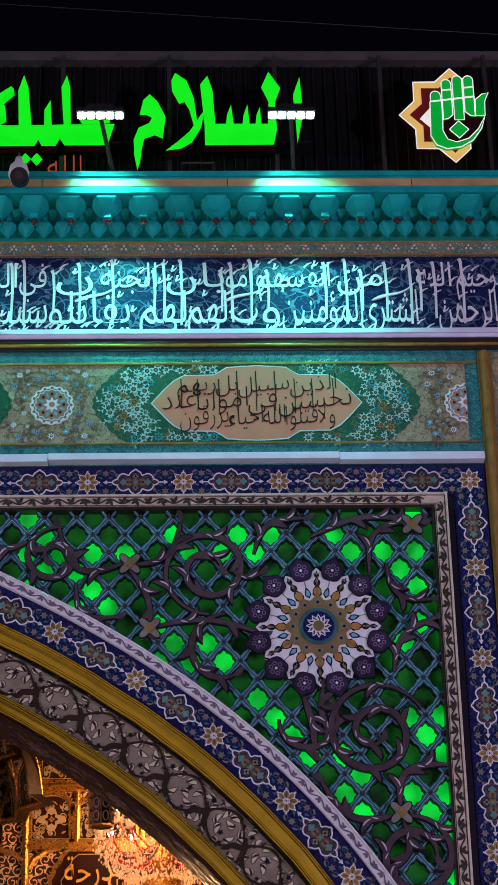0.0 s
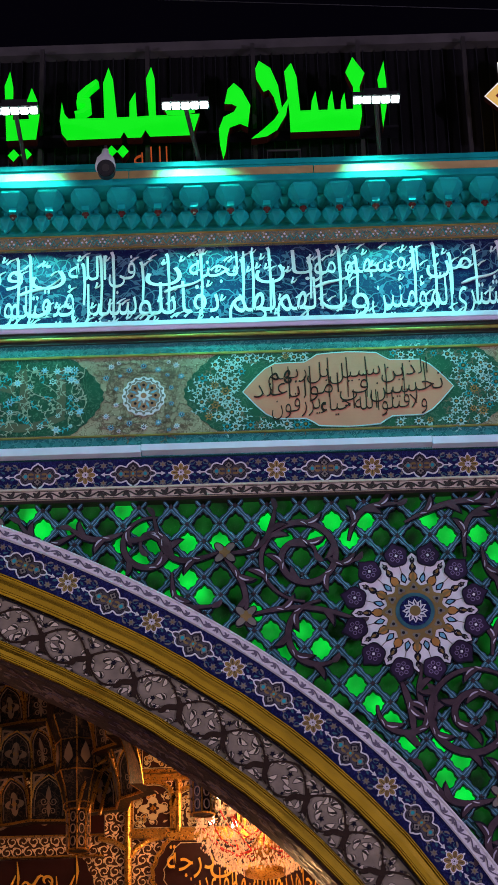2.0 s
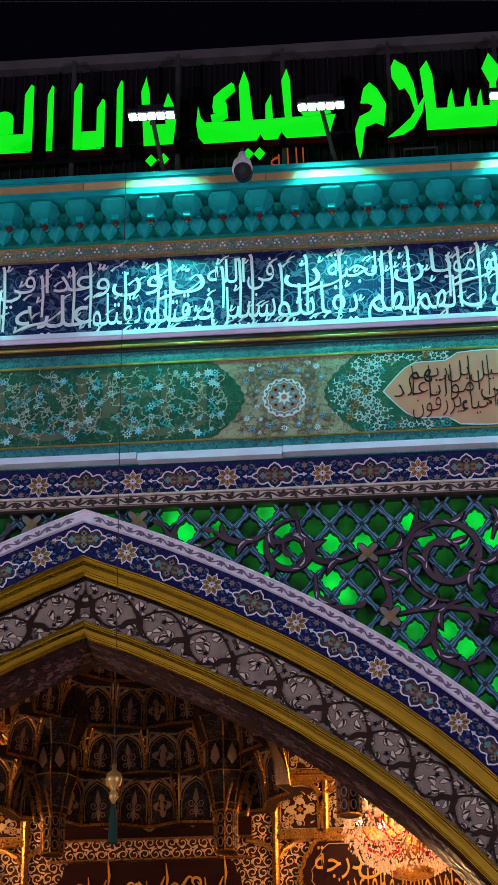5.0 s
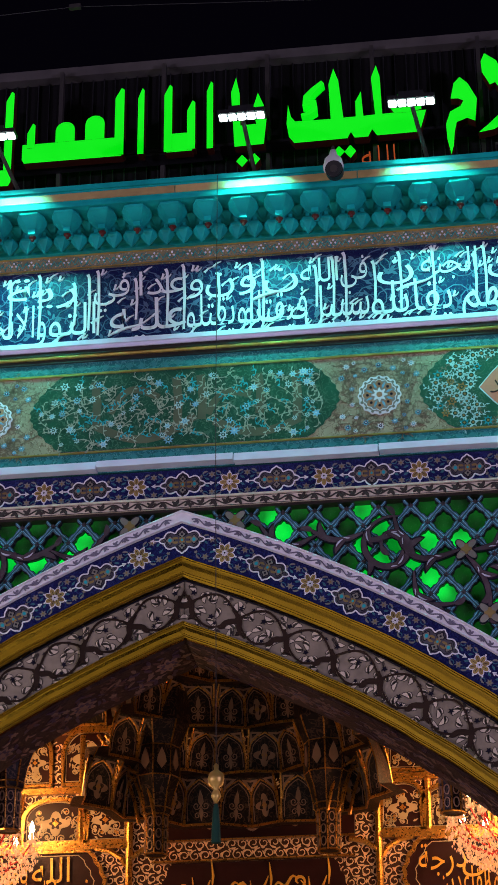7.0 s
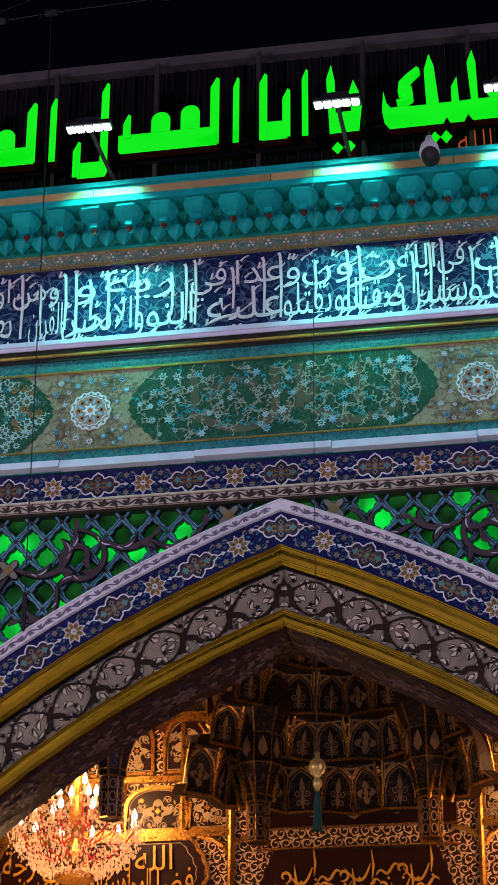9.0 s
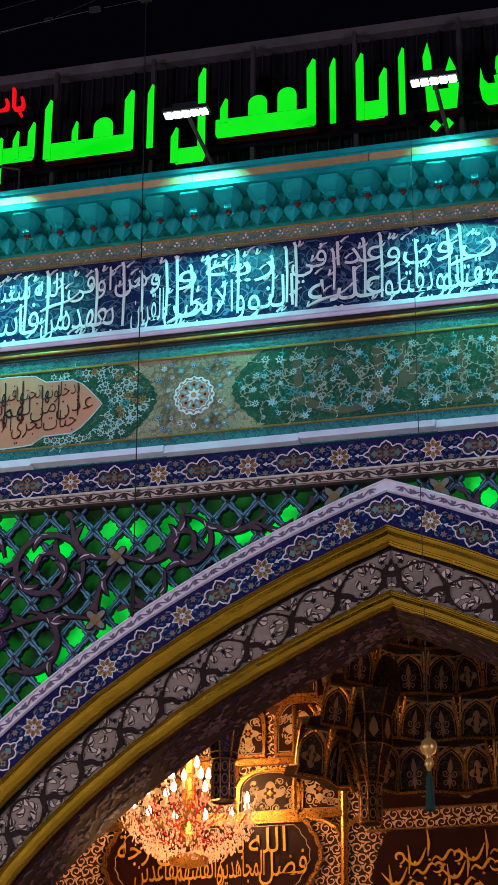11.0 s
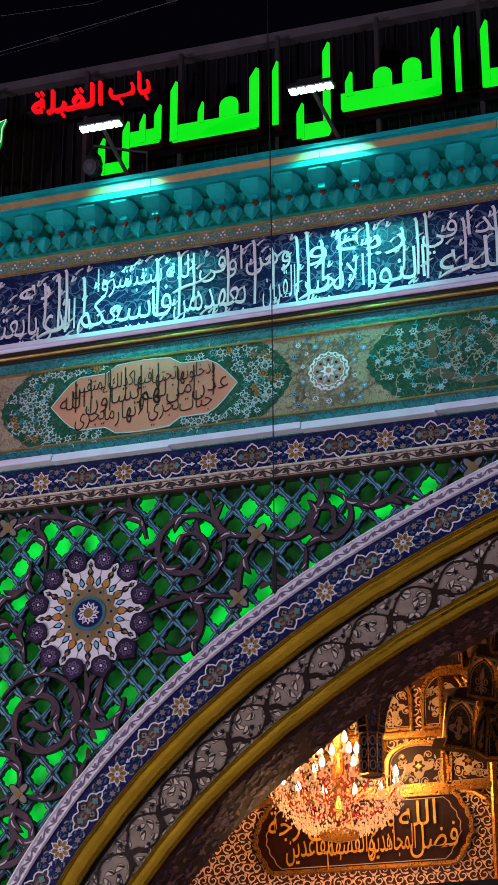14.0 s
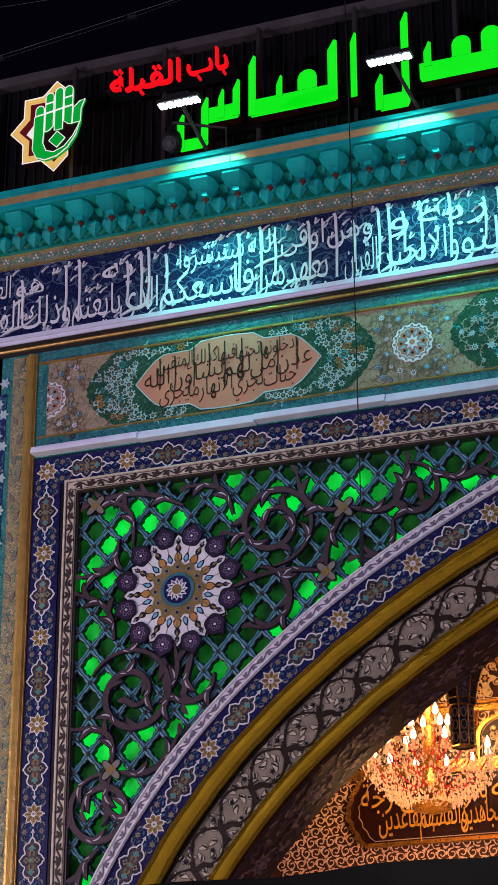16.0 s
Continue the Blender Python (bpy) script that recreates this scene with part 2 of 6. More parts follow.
def ring(cx, cz, r, n, start=0.0, lobe=0.0, k=8, sx=1.0, sz=1.0):
    pts = []
    for a in range(n):
        t = start + 2 * math.pi * a / n
        q = r * (1 + lobe * math.cos(k * (t - start)))
        pts.append((cx + sx * q * math.cos(t), cz + sz * q * math.sin(t)))
    return pts


def star(cx, cz, r1, r2, n, start=math.pi / 2):
    return [(cx + (r1 if a % 2 == 0 else r2) * math.cos(start + math.pi * a / n), cz + (r1 if a % 2 == 0 else r2) * math.sin(start + math.pi * a / n)) for a in range(2 * n)]


def leaf(x, z, ang, length, w):
    c, s = math.cos(ang), math.sin(ang)
    return [(x + c * a * length - s * b * w, z + s * a * length + c * b * w) for a, b in ((0, 0), (0.3, -0.5), (0.65, -0.35), (1, 0), (0.6, 0.4), (0.3, 0.5))]


def curl(x, z, ang, length, w, bend, n=7):
    """A fat leaf on a bent spine, blunt at the foot and pointed at the tip."""
    left, right = [], []
    a = ang
    for k in range(n + 1):
        t = k / n
        h = w * 0.5 * (math.sin(math.pi * min(1, 0.12 + 0.88 * t)) ** 0.8 if k < n else 0)
        left.append((x - math.sin(a) * h, z + math.cos(a) * h))
        right.append((x + math.sin(a) * h, z - math.cos(a) * h))
        a += bend / n
        x, z = x + math.cos(a) * length / n, z + math.sin(a) * length / n
    return right + left[-2::-1]


def spiral(cx, cz, r0, r1, a0, turns, n=40):
    return [(cx + (r0 + (r1 - r0) * k / n) * math.cos(a0 + 2 * math.pi * turns * k / n), cz + (r0 + (r1 - r0) * k / n) * math.sin(a0 + 2 * math.pi * turns * k / n)) for k in range(n + 1)]


# ---- writing: joined letter forms of the built-in font ----
FORMS = {}
code = 0xFE80
for ch, count in zip("ءآأؤإئابةتثجحخدذرزسشصضطظعغفقكلمنهوىي", (1, 2, 2, 2, 2, 4, 2, 4, 2, 4, 4, 4, 4, 4, 2, 2, 2, 2, 4, 4, 4, 4, 4, 4, 4, 4, 4, 4, 4, 4, 4, 4, 4, 2, 2, 4)):
    FORMS[ch] = (code, count)
    code += count


def joined(word):
    """The word's letters in their joined forms, in the order in which they stand from the left."""
    out, prev = [], False
    i = 0
    while i < len(word):
        ch = word[i]
        if ch == "ل" and i + 1 < len(word) and word[i + 1] in "اأ":
            out.append(chr((0xFEFB if word[i + 1] == "ا" else 0xFEF7) + (1 if prev else 0)))
            prev, i = False, i + 2
            continue
        base, count = FORMS[ch]
        follows = i + 1 < len(word) and FORMS[word[i + 1]][1] > 1 and count == 4
        k = (3 if follows else 1) if prev and count > 1 else (2 if follows else 0)
        out.append(chr(base + k))
        prev, i = follows, i + 1
    return "".join(reversed(out))


def written(words, heavy):
    """Flat meshes of the words, as lists of points and faces, one em high."""
    made, obs = [], []
    for w in words:
        c = bpy.data.curves.new("writing", "FONT")
        c.body, c.offset, c.resolution_u = joined(w), heavy, 2
        obs.append(new("writing", c))
    dg = bpy.context.evaluated_depsgraph_get()
    dg.update()
    for o in obs:
        me = bpy.data.meshes.new_from_object(o.evaluated_get(dg))
        made.append(([(v.co.x, v.co.y) for v in me.vertices], [tuple(p.vertices) for p in me.polygons]))
        bpy.data.meshes.remove(me)
    for o in obs:
        data = o.data
        bpy.data.objects.remove(o)
        bpy.data.curves.remove(data)
    return made


def inscribe(name, glyphs, material, parent, x0, x1, z, sx, sz, y, slant=0.0, thick=0.004):
    """One word between x0 and x1 with its foot line at z, as a thin inlay."""
    pts, faces = glyphs
    lo, hi = min(p[0] for p in pts), max(p[0] for p in pts)
    s = Shape()
    k = (x1 - x0) / (hi - lo) if x1 is not None else sx
    n = len(pts)
    co = [(x0 + (p[0] - lo) * k, z + p[1] * sz + slant * (p[0] - (lo + hi) / 2) * k) for p in pts]
    s.v = [(a, y, b) for a, b in co]
    s.f, s.m = list(faces), [0] * len(faces)
    edges = {}
    for f in faces:
        for a, b in zip(f, f[1:] + f[:1]):
            edges[(a, b)] = edges.get((a, b), 0) + 1
    s.v += [(a, y + thick, b) for a, b in co]
    for a, b in edges:
        if (b, a) not in edges:
            s.f.append((a, n + a, n + b, b))
            s.m.append(0)
    return s.out(name, material, parent)


LINE_A = "ولا تحسبن الذين قتلوا في سبيل الله امواتا بل احياء عند ربهم يرزقون".split()
LINE_B = "جنات عدن يدخلونها تجري من تحتها الانهار لهم فيها ما يشاؤن كذلك يجزي الله المتقين".split()
LINE_C = "فضل الله المجاهدين باموالهم وانفسهم على القاعدين درجة".split()
GATE = "باب القبلة".split()
GOD = ["الله"]
W_A, W_B, W_C = written(LINE_A, -0.016), written(LINE_B, -0.016), written(LINE_C, 0.0)
W_GATE, W_GOD = written(GATE, 0.0), written(GOD, -0.018)

# ---- the arch's line: slope grows with the way from the crown ----
CROWN = 7.722
STEP = 0.02
LINE = [(0.0, CROWN, radians(20.2))]
while LINE[-1][1] > 0.05:
    x, z, t = LINE[-1]
    s = STEP * len(LINE)
    t2 = radians(min(90.0, 22.6 + 2.4 * s + 0.95 * s * s - 2.4 * math.exp(-s / 0.8)))
    LINE.append((x + STEP * math.cos(t), z - STEP * math.sin(t), t2))


def arch(s, d, y):
    """A point s metres along the arch from its crown (minus: the other side) and d metres outside its line."""
    a = abs(s) / STEP
    i = min(int(a), len(LINE) - 2)
    k = a - i
    x = LINE[i][0] + (LINE[i + 1][0] - LINE[i][0]) * k
    z = LINE[i][1] + (LINE[i + 1][1] - LINE[i][1]) * k
    t = LINE[i][2]
    x, z = x + d * math.sin(t), z + d * math.cos(t)
    if x < 0 or a < 0.5:
        x, z = 0.0, CROWN + d / math.cos(LINE[0][2])
    return (x if s >= 0 else -x, y, z)


def arch_pose(s, d, y):
    x, _, z = arch(s, d, y)
    i = min(int(abs(s) / STEP), len(LINE) - 2)
    turn = math.degrees(LINE[i][2]) if abs(s) > 0.05 else 0
    return pose(x, y, z, 0, turn if s > 0 else -turn, 0)


END = 9.6


def moulding(name, prof, material, parent, label="", step=0.06, jitter=0.0, end=END):
    """A profile of (d, y) points drawn along the whole arch."""
    s = Shape()
    n = int(end / step)
    rnd = random.Random(4)
    last = None
    for a in range(-n, n + 1):
        q = jitter * rnd.uniform(-1, 1)
        now = []
        for d, y in prof:
            now.append(len(s.v))
            s.v.append(arch(a * step if a else 0.0, d + q, y - q))
        if last:
            for b in range(len(prof) - 1):
                s.f.append((last[b], now[b], now[b + 1], last[b + 1]))
                s.m.append(0)
        last = now
    return s.out(name, material, parent, label, smooth=False)


# ---- ground and walls ----
g = Shape()
g.box(-300, 300, -300, 300, -0.2, 0.0)
tagged(g.out("ground", STONE), "pale stone paving of the square in front of the gate", "ground", kind="structure")

wall = thing("wall_front", "tall tiled gate wall with a pointed arch opening", "wall", kind="structure")
w = Shape()
half = [arch(0.06 * k, -0.30, 0)[::2] for k in range(0, 160)]
half = [p for p in half if p[1] > 0.02]
w.poly([(-9, 0), (-half[-1][0], 0)] + [(-a, b) for a, b in half[::-1]] + half[1:] + [(half[-1][0], 0), (9, 0), (9, 10.3), (-9, 10.3)], 0.30, 0.75, 0)
w.out("core", CAVITY, wall, "dark rough backing wall")
w = Shape()
for sgn in (-1, 1):
    a, b = sorted((sgn * 5.36, sgn * 9))
    w.box(a, b, 0.0, 0.298, 0, 9.36)
w.out("side_wall", WALLT, wall, "navy tiled wall with pale arabesques")
w = Shape()
w.box(-9, 9, 0.0, 0.298, 8.345, 9.36)
w.out("upper_wall", TEALB, wall)
w = Shape()
w.box(-9, 9, -0.02, 0.298, 9.36, 10.36)
w.out("frieze_wall", BAND, wall)
w = Shape()
for sgn in (-1, 1):
    a, b = sorted((sgn * 3.9, sgn * 4.99))
    w.box(a, b, 0.05, 0.297, 0, 4.3)
w.out("pier_wall", WALLT, wall)

# side strips beside the gate: olive border, gilt post, next bay
for sgn in (-1, 1):
    post = thing("corner_post", "narrow gilded post at the gate's edge", "post", "gate corner posts", "structure")
    s = Shape()
    s.rod([(sgn * 5.06, -0.02, 0.0), (sgn * 5.06, -0.02, 9.33)], 0.032, 0, 10)
    s.box(*sorted((sgn * 5.01, sgn * 5.035)), -0.015, 0.2, 0, 9.33)
    s.box(*sorted((sgn * 5.09, sgn * 5.115)), -0.015, 0.2, 0, 9.33)
    s.out("shaft", GOLDD, post, smooth=False)
    s = Shape()
    s.box(*sorted((sgn * 5.12, sgn * 5.25)), -0.002, 0.298, 0, 9.33)
    s.out("strip", GILTB, post, "olive border strip with small leaves")
    s = Shape()
    for k in range(30):
        z = 4.0 + 0.18 * k
        s.poly(leaf(sgn * 5.185, z, math.pi / 2 + 0.5 * (-1) ** k, 0.11, 0.04), -0.008, 0.0, 0)
    s.out("leaf_trail", GREY, post)
    bay = thing("side_bay_panel", "teal and navy floral panel of the next bay", "panel", "side bay panels", "structure")
    s = Shape()
    s.box(*sorted((sgn * 5.25, sgn * 5.36)), -0.004, 0.298, 0, 9.33)
    s.out("border", TEALB, bay)
    s = Shape()
    s.poly([(sgn * (5.30 + 0.9 * math.sin(t)), 7.4 + 1.6 * math.cos(t)) for t in [math.pi * k / 20 for k in range(21)]], -0.012, 0.0, 0)
    s.out("medallion", WALLT, bay)
    s = Shape()
    rnd = random.Random(7)
    for k in range(40):
        z = 5.2 + 0.1 * k
        s.poly(ring(sgn * (5.32 + 0.05 * (k % 3)), z, 0.04, 24, 0, 0.3, 6), -0.018, -0.006, 0)
    s.out("blossom_trail", PALE, bay)

# ---- blue border of the gate ----
border = thing("gate_border", "navy tile border with flower and cartouche motifs", "border", kind="structure")
s = Shape()
s.box(-5.0, 5.0, 0.0, 0.298, 8.078, 8.33)
s.out("ground_strip", NAVY, border)
for sgn in (-1, 1):
    s = Shape()
    s.box(*sorted((sgn * 4.745, sgn * 5.0)), 0.0, 0.298, 0, 8.077)
    s.out("ground_strip", NAVY, border)
arch_border = thing("arch_border", "navy tile border following the pointed arch", "border", kind="structure")
moulding("ground_strip", [(0.135, 0.3), (0.135, -0.012), (-0.135, -0.012), (-0.135, 0.3)], NAVY, arch_border)

DUSK = mat("dusky_violet_glaze", (0.075, 0.07, 0.085), 0.35)
# motif meshes, each centred on its own origin
s = Shape()
for k in range(8):
    t = math.pi / 2 + math.pi * k / 4
    px, pz = 0.056 * math.cos(t), 0.056 * math.sin(t)
    oval = lambda a, b, sh=0.0: [(px + sh * math.cos(t) + a * math.cos(q) * math.cos(t) - b * math.sin(q) * math.sin(t), pz + sh * math.sin(t) + a * math.cos(q) * math.sin(t) + b * math.sin(q) * math.cos(t)) for q in [math.pi * c / 6 for c in range(12)]]
    s.poly(oval(0.040, 0.0275), -0.004 - 0.0003 * (k % 2), 0.0, 0)
    s.poly(oval(0.031, 0.0195), -0.007, 0.0, 1 if k % 2 else 2)
    s.ribbon([(px * 0.5, pz * 0.5), (px * 1.25, pz * 1.25)], 0.004, -0.0085, 0.0, 3)
    s.poly(ring(px * 1.83, pz * 1.83, 0.0085, 8), -0.004, 0.0, 0)
s.poly(ring(0, 0, 0.016, 10), -0.009, 0.0, 0)
s.poly(ring(0, 0, 0.008, 8), -0.0105, 0.0, 3)
FLOWER = s.mesh("flower", [WHITE, OLIVE, mat("dull_yellow_glaze", (0.34, 0.24, 0.08), 0.35), BLACK])
s = Shape()
outline = []
LOBES = ((0.0, 0.036, 0.048), (0.0, -0.036, 0.048), (0.088, 0.018, 0.042), (-0.088, 0.018, 0.042), (0.088, -0.018, 0.042), (-0.088, -0.018, 0.042), (0.138, 0, 0.022), (-0.138, 0, 0.022), (0.155, 0, 0.012), (-0.155, 0, 0.012), (0, 0.08, 0.012), (0, -0.08, 0.012), (0.04, 0, 0.05), (-0.04, 0, 0.05))
for k in range(96):
    t = 2 * math.pi * (k + 0.5) / 96
    far = 0.0
    for a, b, r in LOBES:
        p = a * math.cos(t) + b * math.sin(t)
        h = r * r - (a * a + b * b - p * p)
        if h > 0:
            far = max(far, p + math.sqrt(h))
    outline.append((far * math.cos(t), far * math.sin(t)))
s.poly([(a * 0.96, b * 0.95) for a, b in outline], -0.003, 0.0, 1)
s.ribbon(outline, 0.0085, -0.008, 0.0, 0, closed=True)
s.ribbon([(a * 0.86, b * 0.82) for a, b in outline], 0.004, -0.006, 0.0, 3, closed=True)
for sg in (-1, 1):
    s.poly(ring(sg * 0.088, 0, 0.03, 24, 0, 0.2, 4), -0.006, 0.0, 3)
    s.poly(ring(sg * 0.088, 0, 0.024, 24, 0, 0.2, 4), -0.0075, 0.0, 5)
    s.poly(ring(sg * 0.088, 0, 0.013, 10), -0.009, 0.0, 2)
    s.poly(ring(0, sg * 0.04, 0.028, 24, 0, 0.25, 4), -0.006, 0.0, 3)
    s.poly(ring(0, sg * 0.04, 0.02, 20, 0, 0.25, 4), -0.0075, 0.0, 5)
    s.poly(ring(0, sg * 0.04, 0.008, 8), -0.009, 0.0, 3)
    s.ribbon([(sg * 0.165, 0), (sg * 0.215, 0)], 0.007, -0.006, 0.0, 0)
    s.poly([(sg * 0.205, 0.015), (sg * 0.235, 0), (sg * 0.205, -0.015)], -0.006, 0.0, 0)
    for q in (-1, 1):
        s.poly(curl(sg * 0.03, q * 0.012, math.atan2(q * 0.6, sg), 0.05, 0.016, -sg * q * 1.2), -0.0065, 0.0, 4)
        s.poly(curl(sg * 0.118, q * 0.012, math.atan2(q * 0.3, sg), 0.035, 0.012, sg * q * 1.0), -0.0065, 0.0, 5)
s.poly(ring(0, 0, 0.02, 20, 0.78, 0.3, 4), -0.0078, 0.0, 4)
s.poly(ring(0, 0, 0.009, 8), -0.0095, 0.0, 2)
CARTOUCHE = s.mesh("cartouche", [WHITE, DUSK, TURQ, BLACK, OLIVE, GREY])
s = Shape()
for q in (-1, 1):
    s.poly(star(0, q * 0.076, 0.031, 0.016, 6), -0.004, 0.0, 0)
    for sg in (-1, 1):
        s.poly(star(sg * 0.085, q * 0.062, 0.017, 0.008, 5), -0.004, 0.0, 0)
        s.poly(curl(sg * 0.035, q * 0.1, math.pi * (sg < 0) + 0.3 * q * sg, 0.05, 0.014, -q * sg * 1.5), -0.0045, 0.0, 0)
    s.poly(ring(0, q * 0.073, 0.008, 6), -0.007, 0.0, 2)
    for sg in (-1, 1):
        s.ribbon(spiral(sg * 0.058, q * 0.088, 0.024, 0.008, math.pi * (sg > 0), 0.8 * sg * q, 10), 0.006, -0.004, 0.0, 1)
        s.poly(leaf(sg * 0.02, q * 0.03, math.pi / 2 - sg * 1.1, 0.045, 0.018), -0.004, 0.0, 1)
FILL = s.mesh("leaf_filler", [GREY, SLATE, OLIVE])
M = 0.75
SMALL, LARGE = Matrix.Diagonal((0.9, 1, 0.9, 1)), Matrix.Diagonal((1.08, 1, 1.2, 1))
for k in range(14):
    x = 4.875 - M * k
    place("flower", FLOWER, border, m=pose(x, 0, 8.2) @ SMALL)
    if k < 13:
        place("cartouche", CARTOUCHE, border, m=pose(x - M / 2, 0, 8.2) @ LARGE)
        for q in (0.142, M - 0.142):
            place("leaf_filler", FILL, border, m=pose(x - q, 0, 8.2))
for sgn in (-1, 1):
    for k in range(1, 8):
        z = 8.2 - 0.74 * k
        place("flower", FLOWER, border, m=pose(sgn * 4.875, 0, z) @ SMALL)
        place("cartouche", CARTOUCHE, border, m=pose(sgn * 4.875, 0, z + 0.37, 0, 90, 0) @ LARGE)
        for q in (0.14, 0.60):
            place("leaf_filler", FILL, border, m=pose(sgn * 4.875, 0, z + q, 0, 90, 0))
    for k in range(0, 11):
        if k or sgn > 0:
            place("cartouche", CARTOUCHE, arch_border, m=arch_pose(sgn * k * 0.725, 0, -0.012) @ LARGE)
        place("flower", FLOWER, arch_border, m=arch_pose(sgn * (k + 0.5) * 0.725, 0, -0.012) @ SMALL)
        for q in (0.225, 0.50):
            place("leaf_filler", FILL, arch_border, m=arch_pose(sgn * (k * 0.725 + q), 0, -0.012))


# ---- carved cream mouldings with a leaf trail ----
LEAFB = mat("umber_leaf_glaze", (0.045, 0.034, 0.032), 0.4)


def trail(s, length, fn, k=0, step=0.12, h=0.042, size=1.0):
    n = int(length / step)
    for a in range(n):
        u = a * step
        s.ribbon([(u + step * b / 6, h * 0.55 * math.sin(2 * math.pi * (a * 0.5 + b / 12))) for b in range(7)], 0.011, -0.006, 0.0, k, fn)
        up = 1 if a % 2 == 0 else -1
        s.poly(curl(u + 0.04 * size, up * h * 0.35, -up * 0.2, 0.095 * size, 0.036 * size, -up * 1.3), -0.007, 0.0, k, fn)
        s.poly(curl(u + 0.02, -up * h * 0.5, up * 0.2, 0.07 * size, 0.026 * size, up * 1.2), -0.0075, 0.0, k, fn)
        if a % 3 == 1:
            s.poly(star(u + 0.11 * size, up * -h * 0.1, 0.02, 0.009, 5), -0.008, 0.0, k, fn)


inner = thing("carved_moulding", "cream carved moulding with a dark leaf trail", "moulding", kind="structure")
s = Shape()
s.box(-4.685, 4.685, -0.035, 0.298, 7.985, 8.062)
s.box(-4.685, 4.685, -0.05, 0.298, 8.062, 8.078)
s.out("top_moulding", CREAM, inner)
s = Shape()
s.box(-4.57, 4.57, -0.02, 0.298, 7.962, 7.985)
s.box(-4.68, 4.68, -0.0375, -0.035, 7.987, 7.992)
s.box(-4.68, 4.68, -0.0375, -0.035, 8.054, 8.059)
s.out("dark_fillet", DARKM, inner)
s = Shape()
trail(s, 9.2, lambda u, v, y: (u - 4.6, y - 0.035, 8.023 + v), step=0.1, h=0.036, size=0.78)
s.out("leaf_trail", LEAFB, inner)
for sgn in (-1, 1):
    s = Shape()
    s.box(*sorted((sgn * 4.585, sgn * 4.668)), -0.035, 0.298, 0, 7.985)
    s.box(*sorted((sgn * 4.668, sgn * 4.684)), -0.05, 0.298, 0, 8.062)
    s.out("side_moulding", CREAM, inner)
    s = Shape()
    s.box(*sorted((sgn * 4.563, sgn * 4.585)), -0.02, 0.298, 0, 7.962)
    s.box(*sorted((sgn * 4.587, sgn * 4.592)), -0.0375, -0.035, 0, 7.987)
    s.box(*sorted((sgn * 4.660, sgn * 4.665)), -0.0375, -0.035, 0, 8.054)
    s.out("dark_fillet", DARKM, inner)
    s = Shape()
    s.box(*sorted((sgn * 4.684, sgn * 4.745)), 0.008, 0.298, 0, 8.077)
    s.out("dark_joint", BLACK, inner)
    s = Shape()
    trail(s, 3.6, lambda u, v, y: (sgn * (4.626 + v), y - 0.035, 8.0 - u), step=0.1, h=0.036, size=0.78)
    s.out("leaf_trail", LEAFB, inner)
LILAC = mat("lilac_grey_glaze", (0.16, 0.14, 0.19), 0.4)
arch_mould = thing("arch_moulding", "cream carved moulding along the arch with a leaf trail", "moulding", kind="structure")
moulding("moulding_strip", [(0.228, 0.3), (0.228, -0.05), (0.216, -0.055), (0.208, -0.04), (0.146, -0.04), (0.138, -0.045), (0.133, 0.0)], WHITE, arch_mould)
for sgn in (-1, 1):
    s = Shape()
    trail(s, 7.4, lambda u, v, y: arch(sgn * (u + 0.02), 0.177 + v * 0.75, y - 0.041), step=0.085, size=0.62)
    s.out("leaf_trail", LILAC, arch_mould)

# ---- gilt mouldings, vine band and soffit ----
gilt = thing("gilt_arch_moulding", "polished gilded copper moulding around the arch", "moulding", kind="structure")
def gilded(name, d0, d1, y0, y1):
    """A broad sloping sheet between two pairs of rounded beads, from (d0, y0) back to (d1, y1)."""
    at = lambda t, lift: (d0 + (d1 - d0) * t + lift * 0.6, y0 + (y1 - y0) * t - lift)
    prof = [(d0, y0 + 0.04)]
    for a, b in ((0.0, 0.09), (0.09, 0.2)):
        prof += [at(a + (b - a) * q / 5, 0.011 * math.sin(math.pi * q / 5) ** 0.8) for q in range(6)]
    prof += [at(0.26, 0.0), at(0.48, 0.003), at(0.70, 0.0)]
    for a, b in ((0.76, 0.88), (0.88, 1.0)):
        prof += [at(a + (b - a) * q / 5, 0.010 * math.sin(math.pi * q / 5) ** 0.8) for q in range(6)]
    prof.append((d1, y1 + 0.07))
    moulding(name, prof, GOLD, gilt, step=0.15, jitter=0.003)


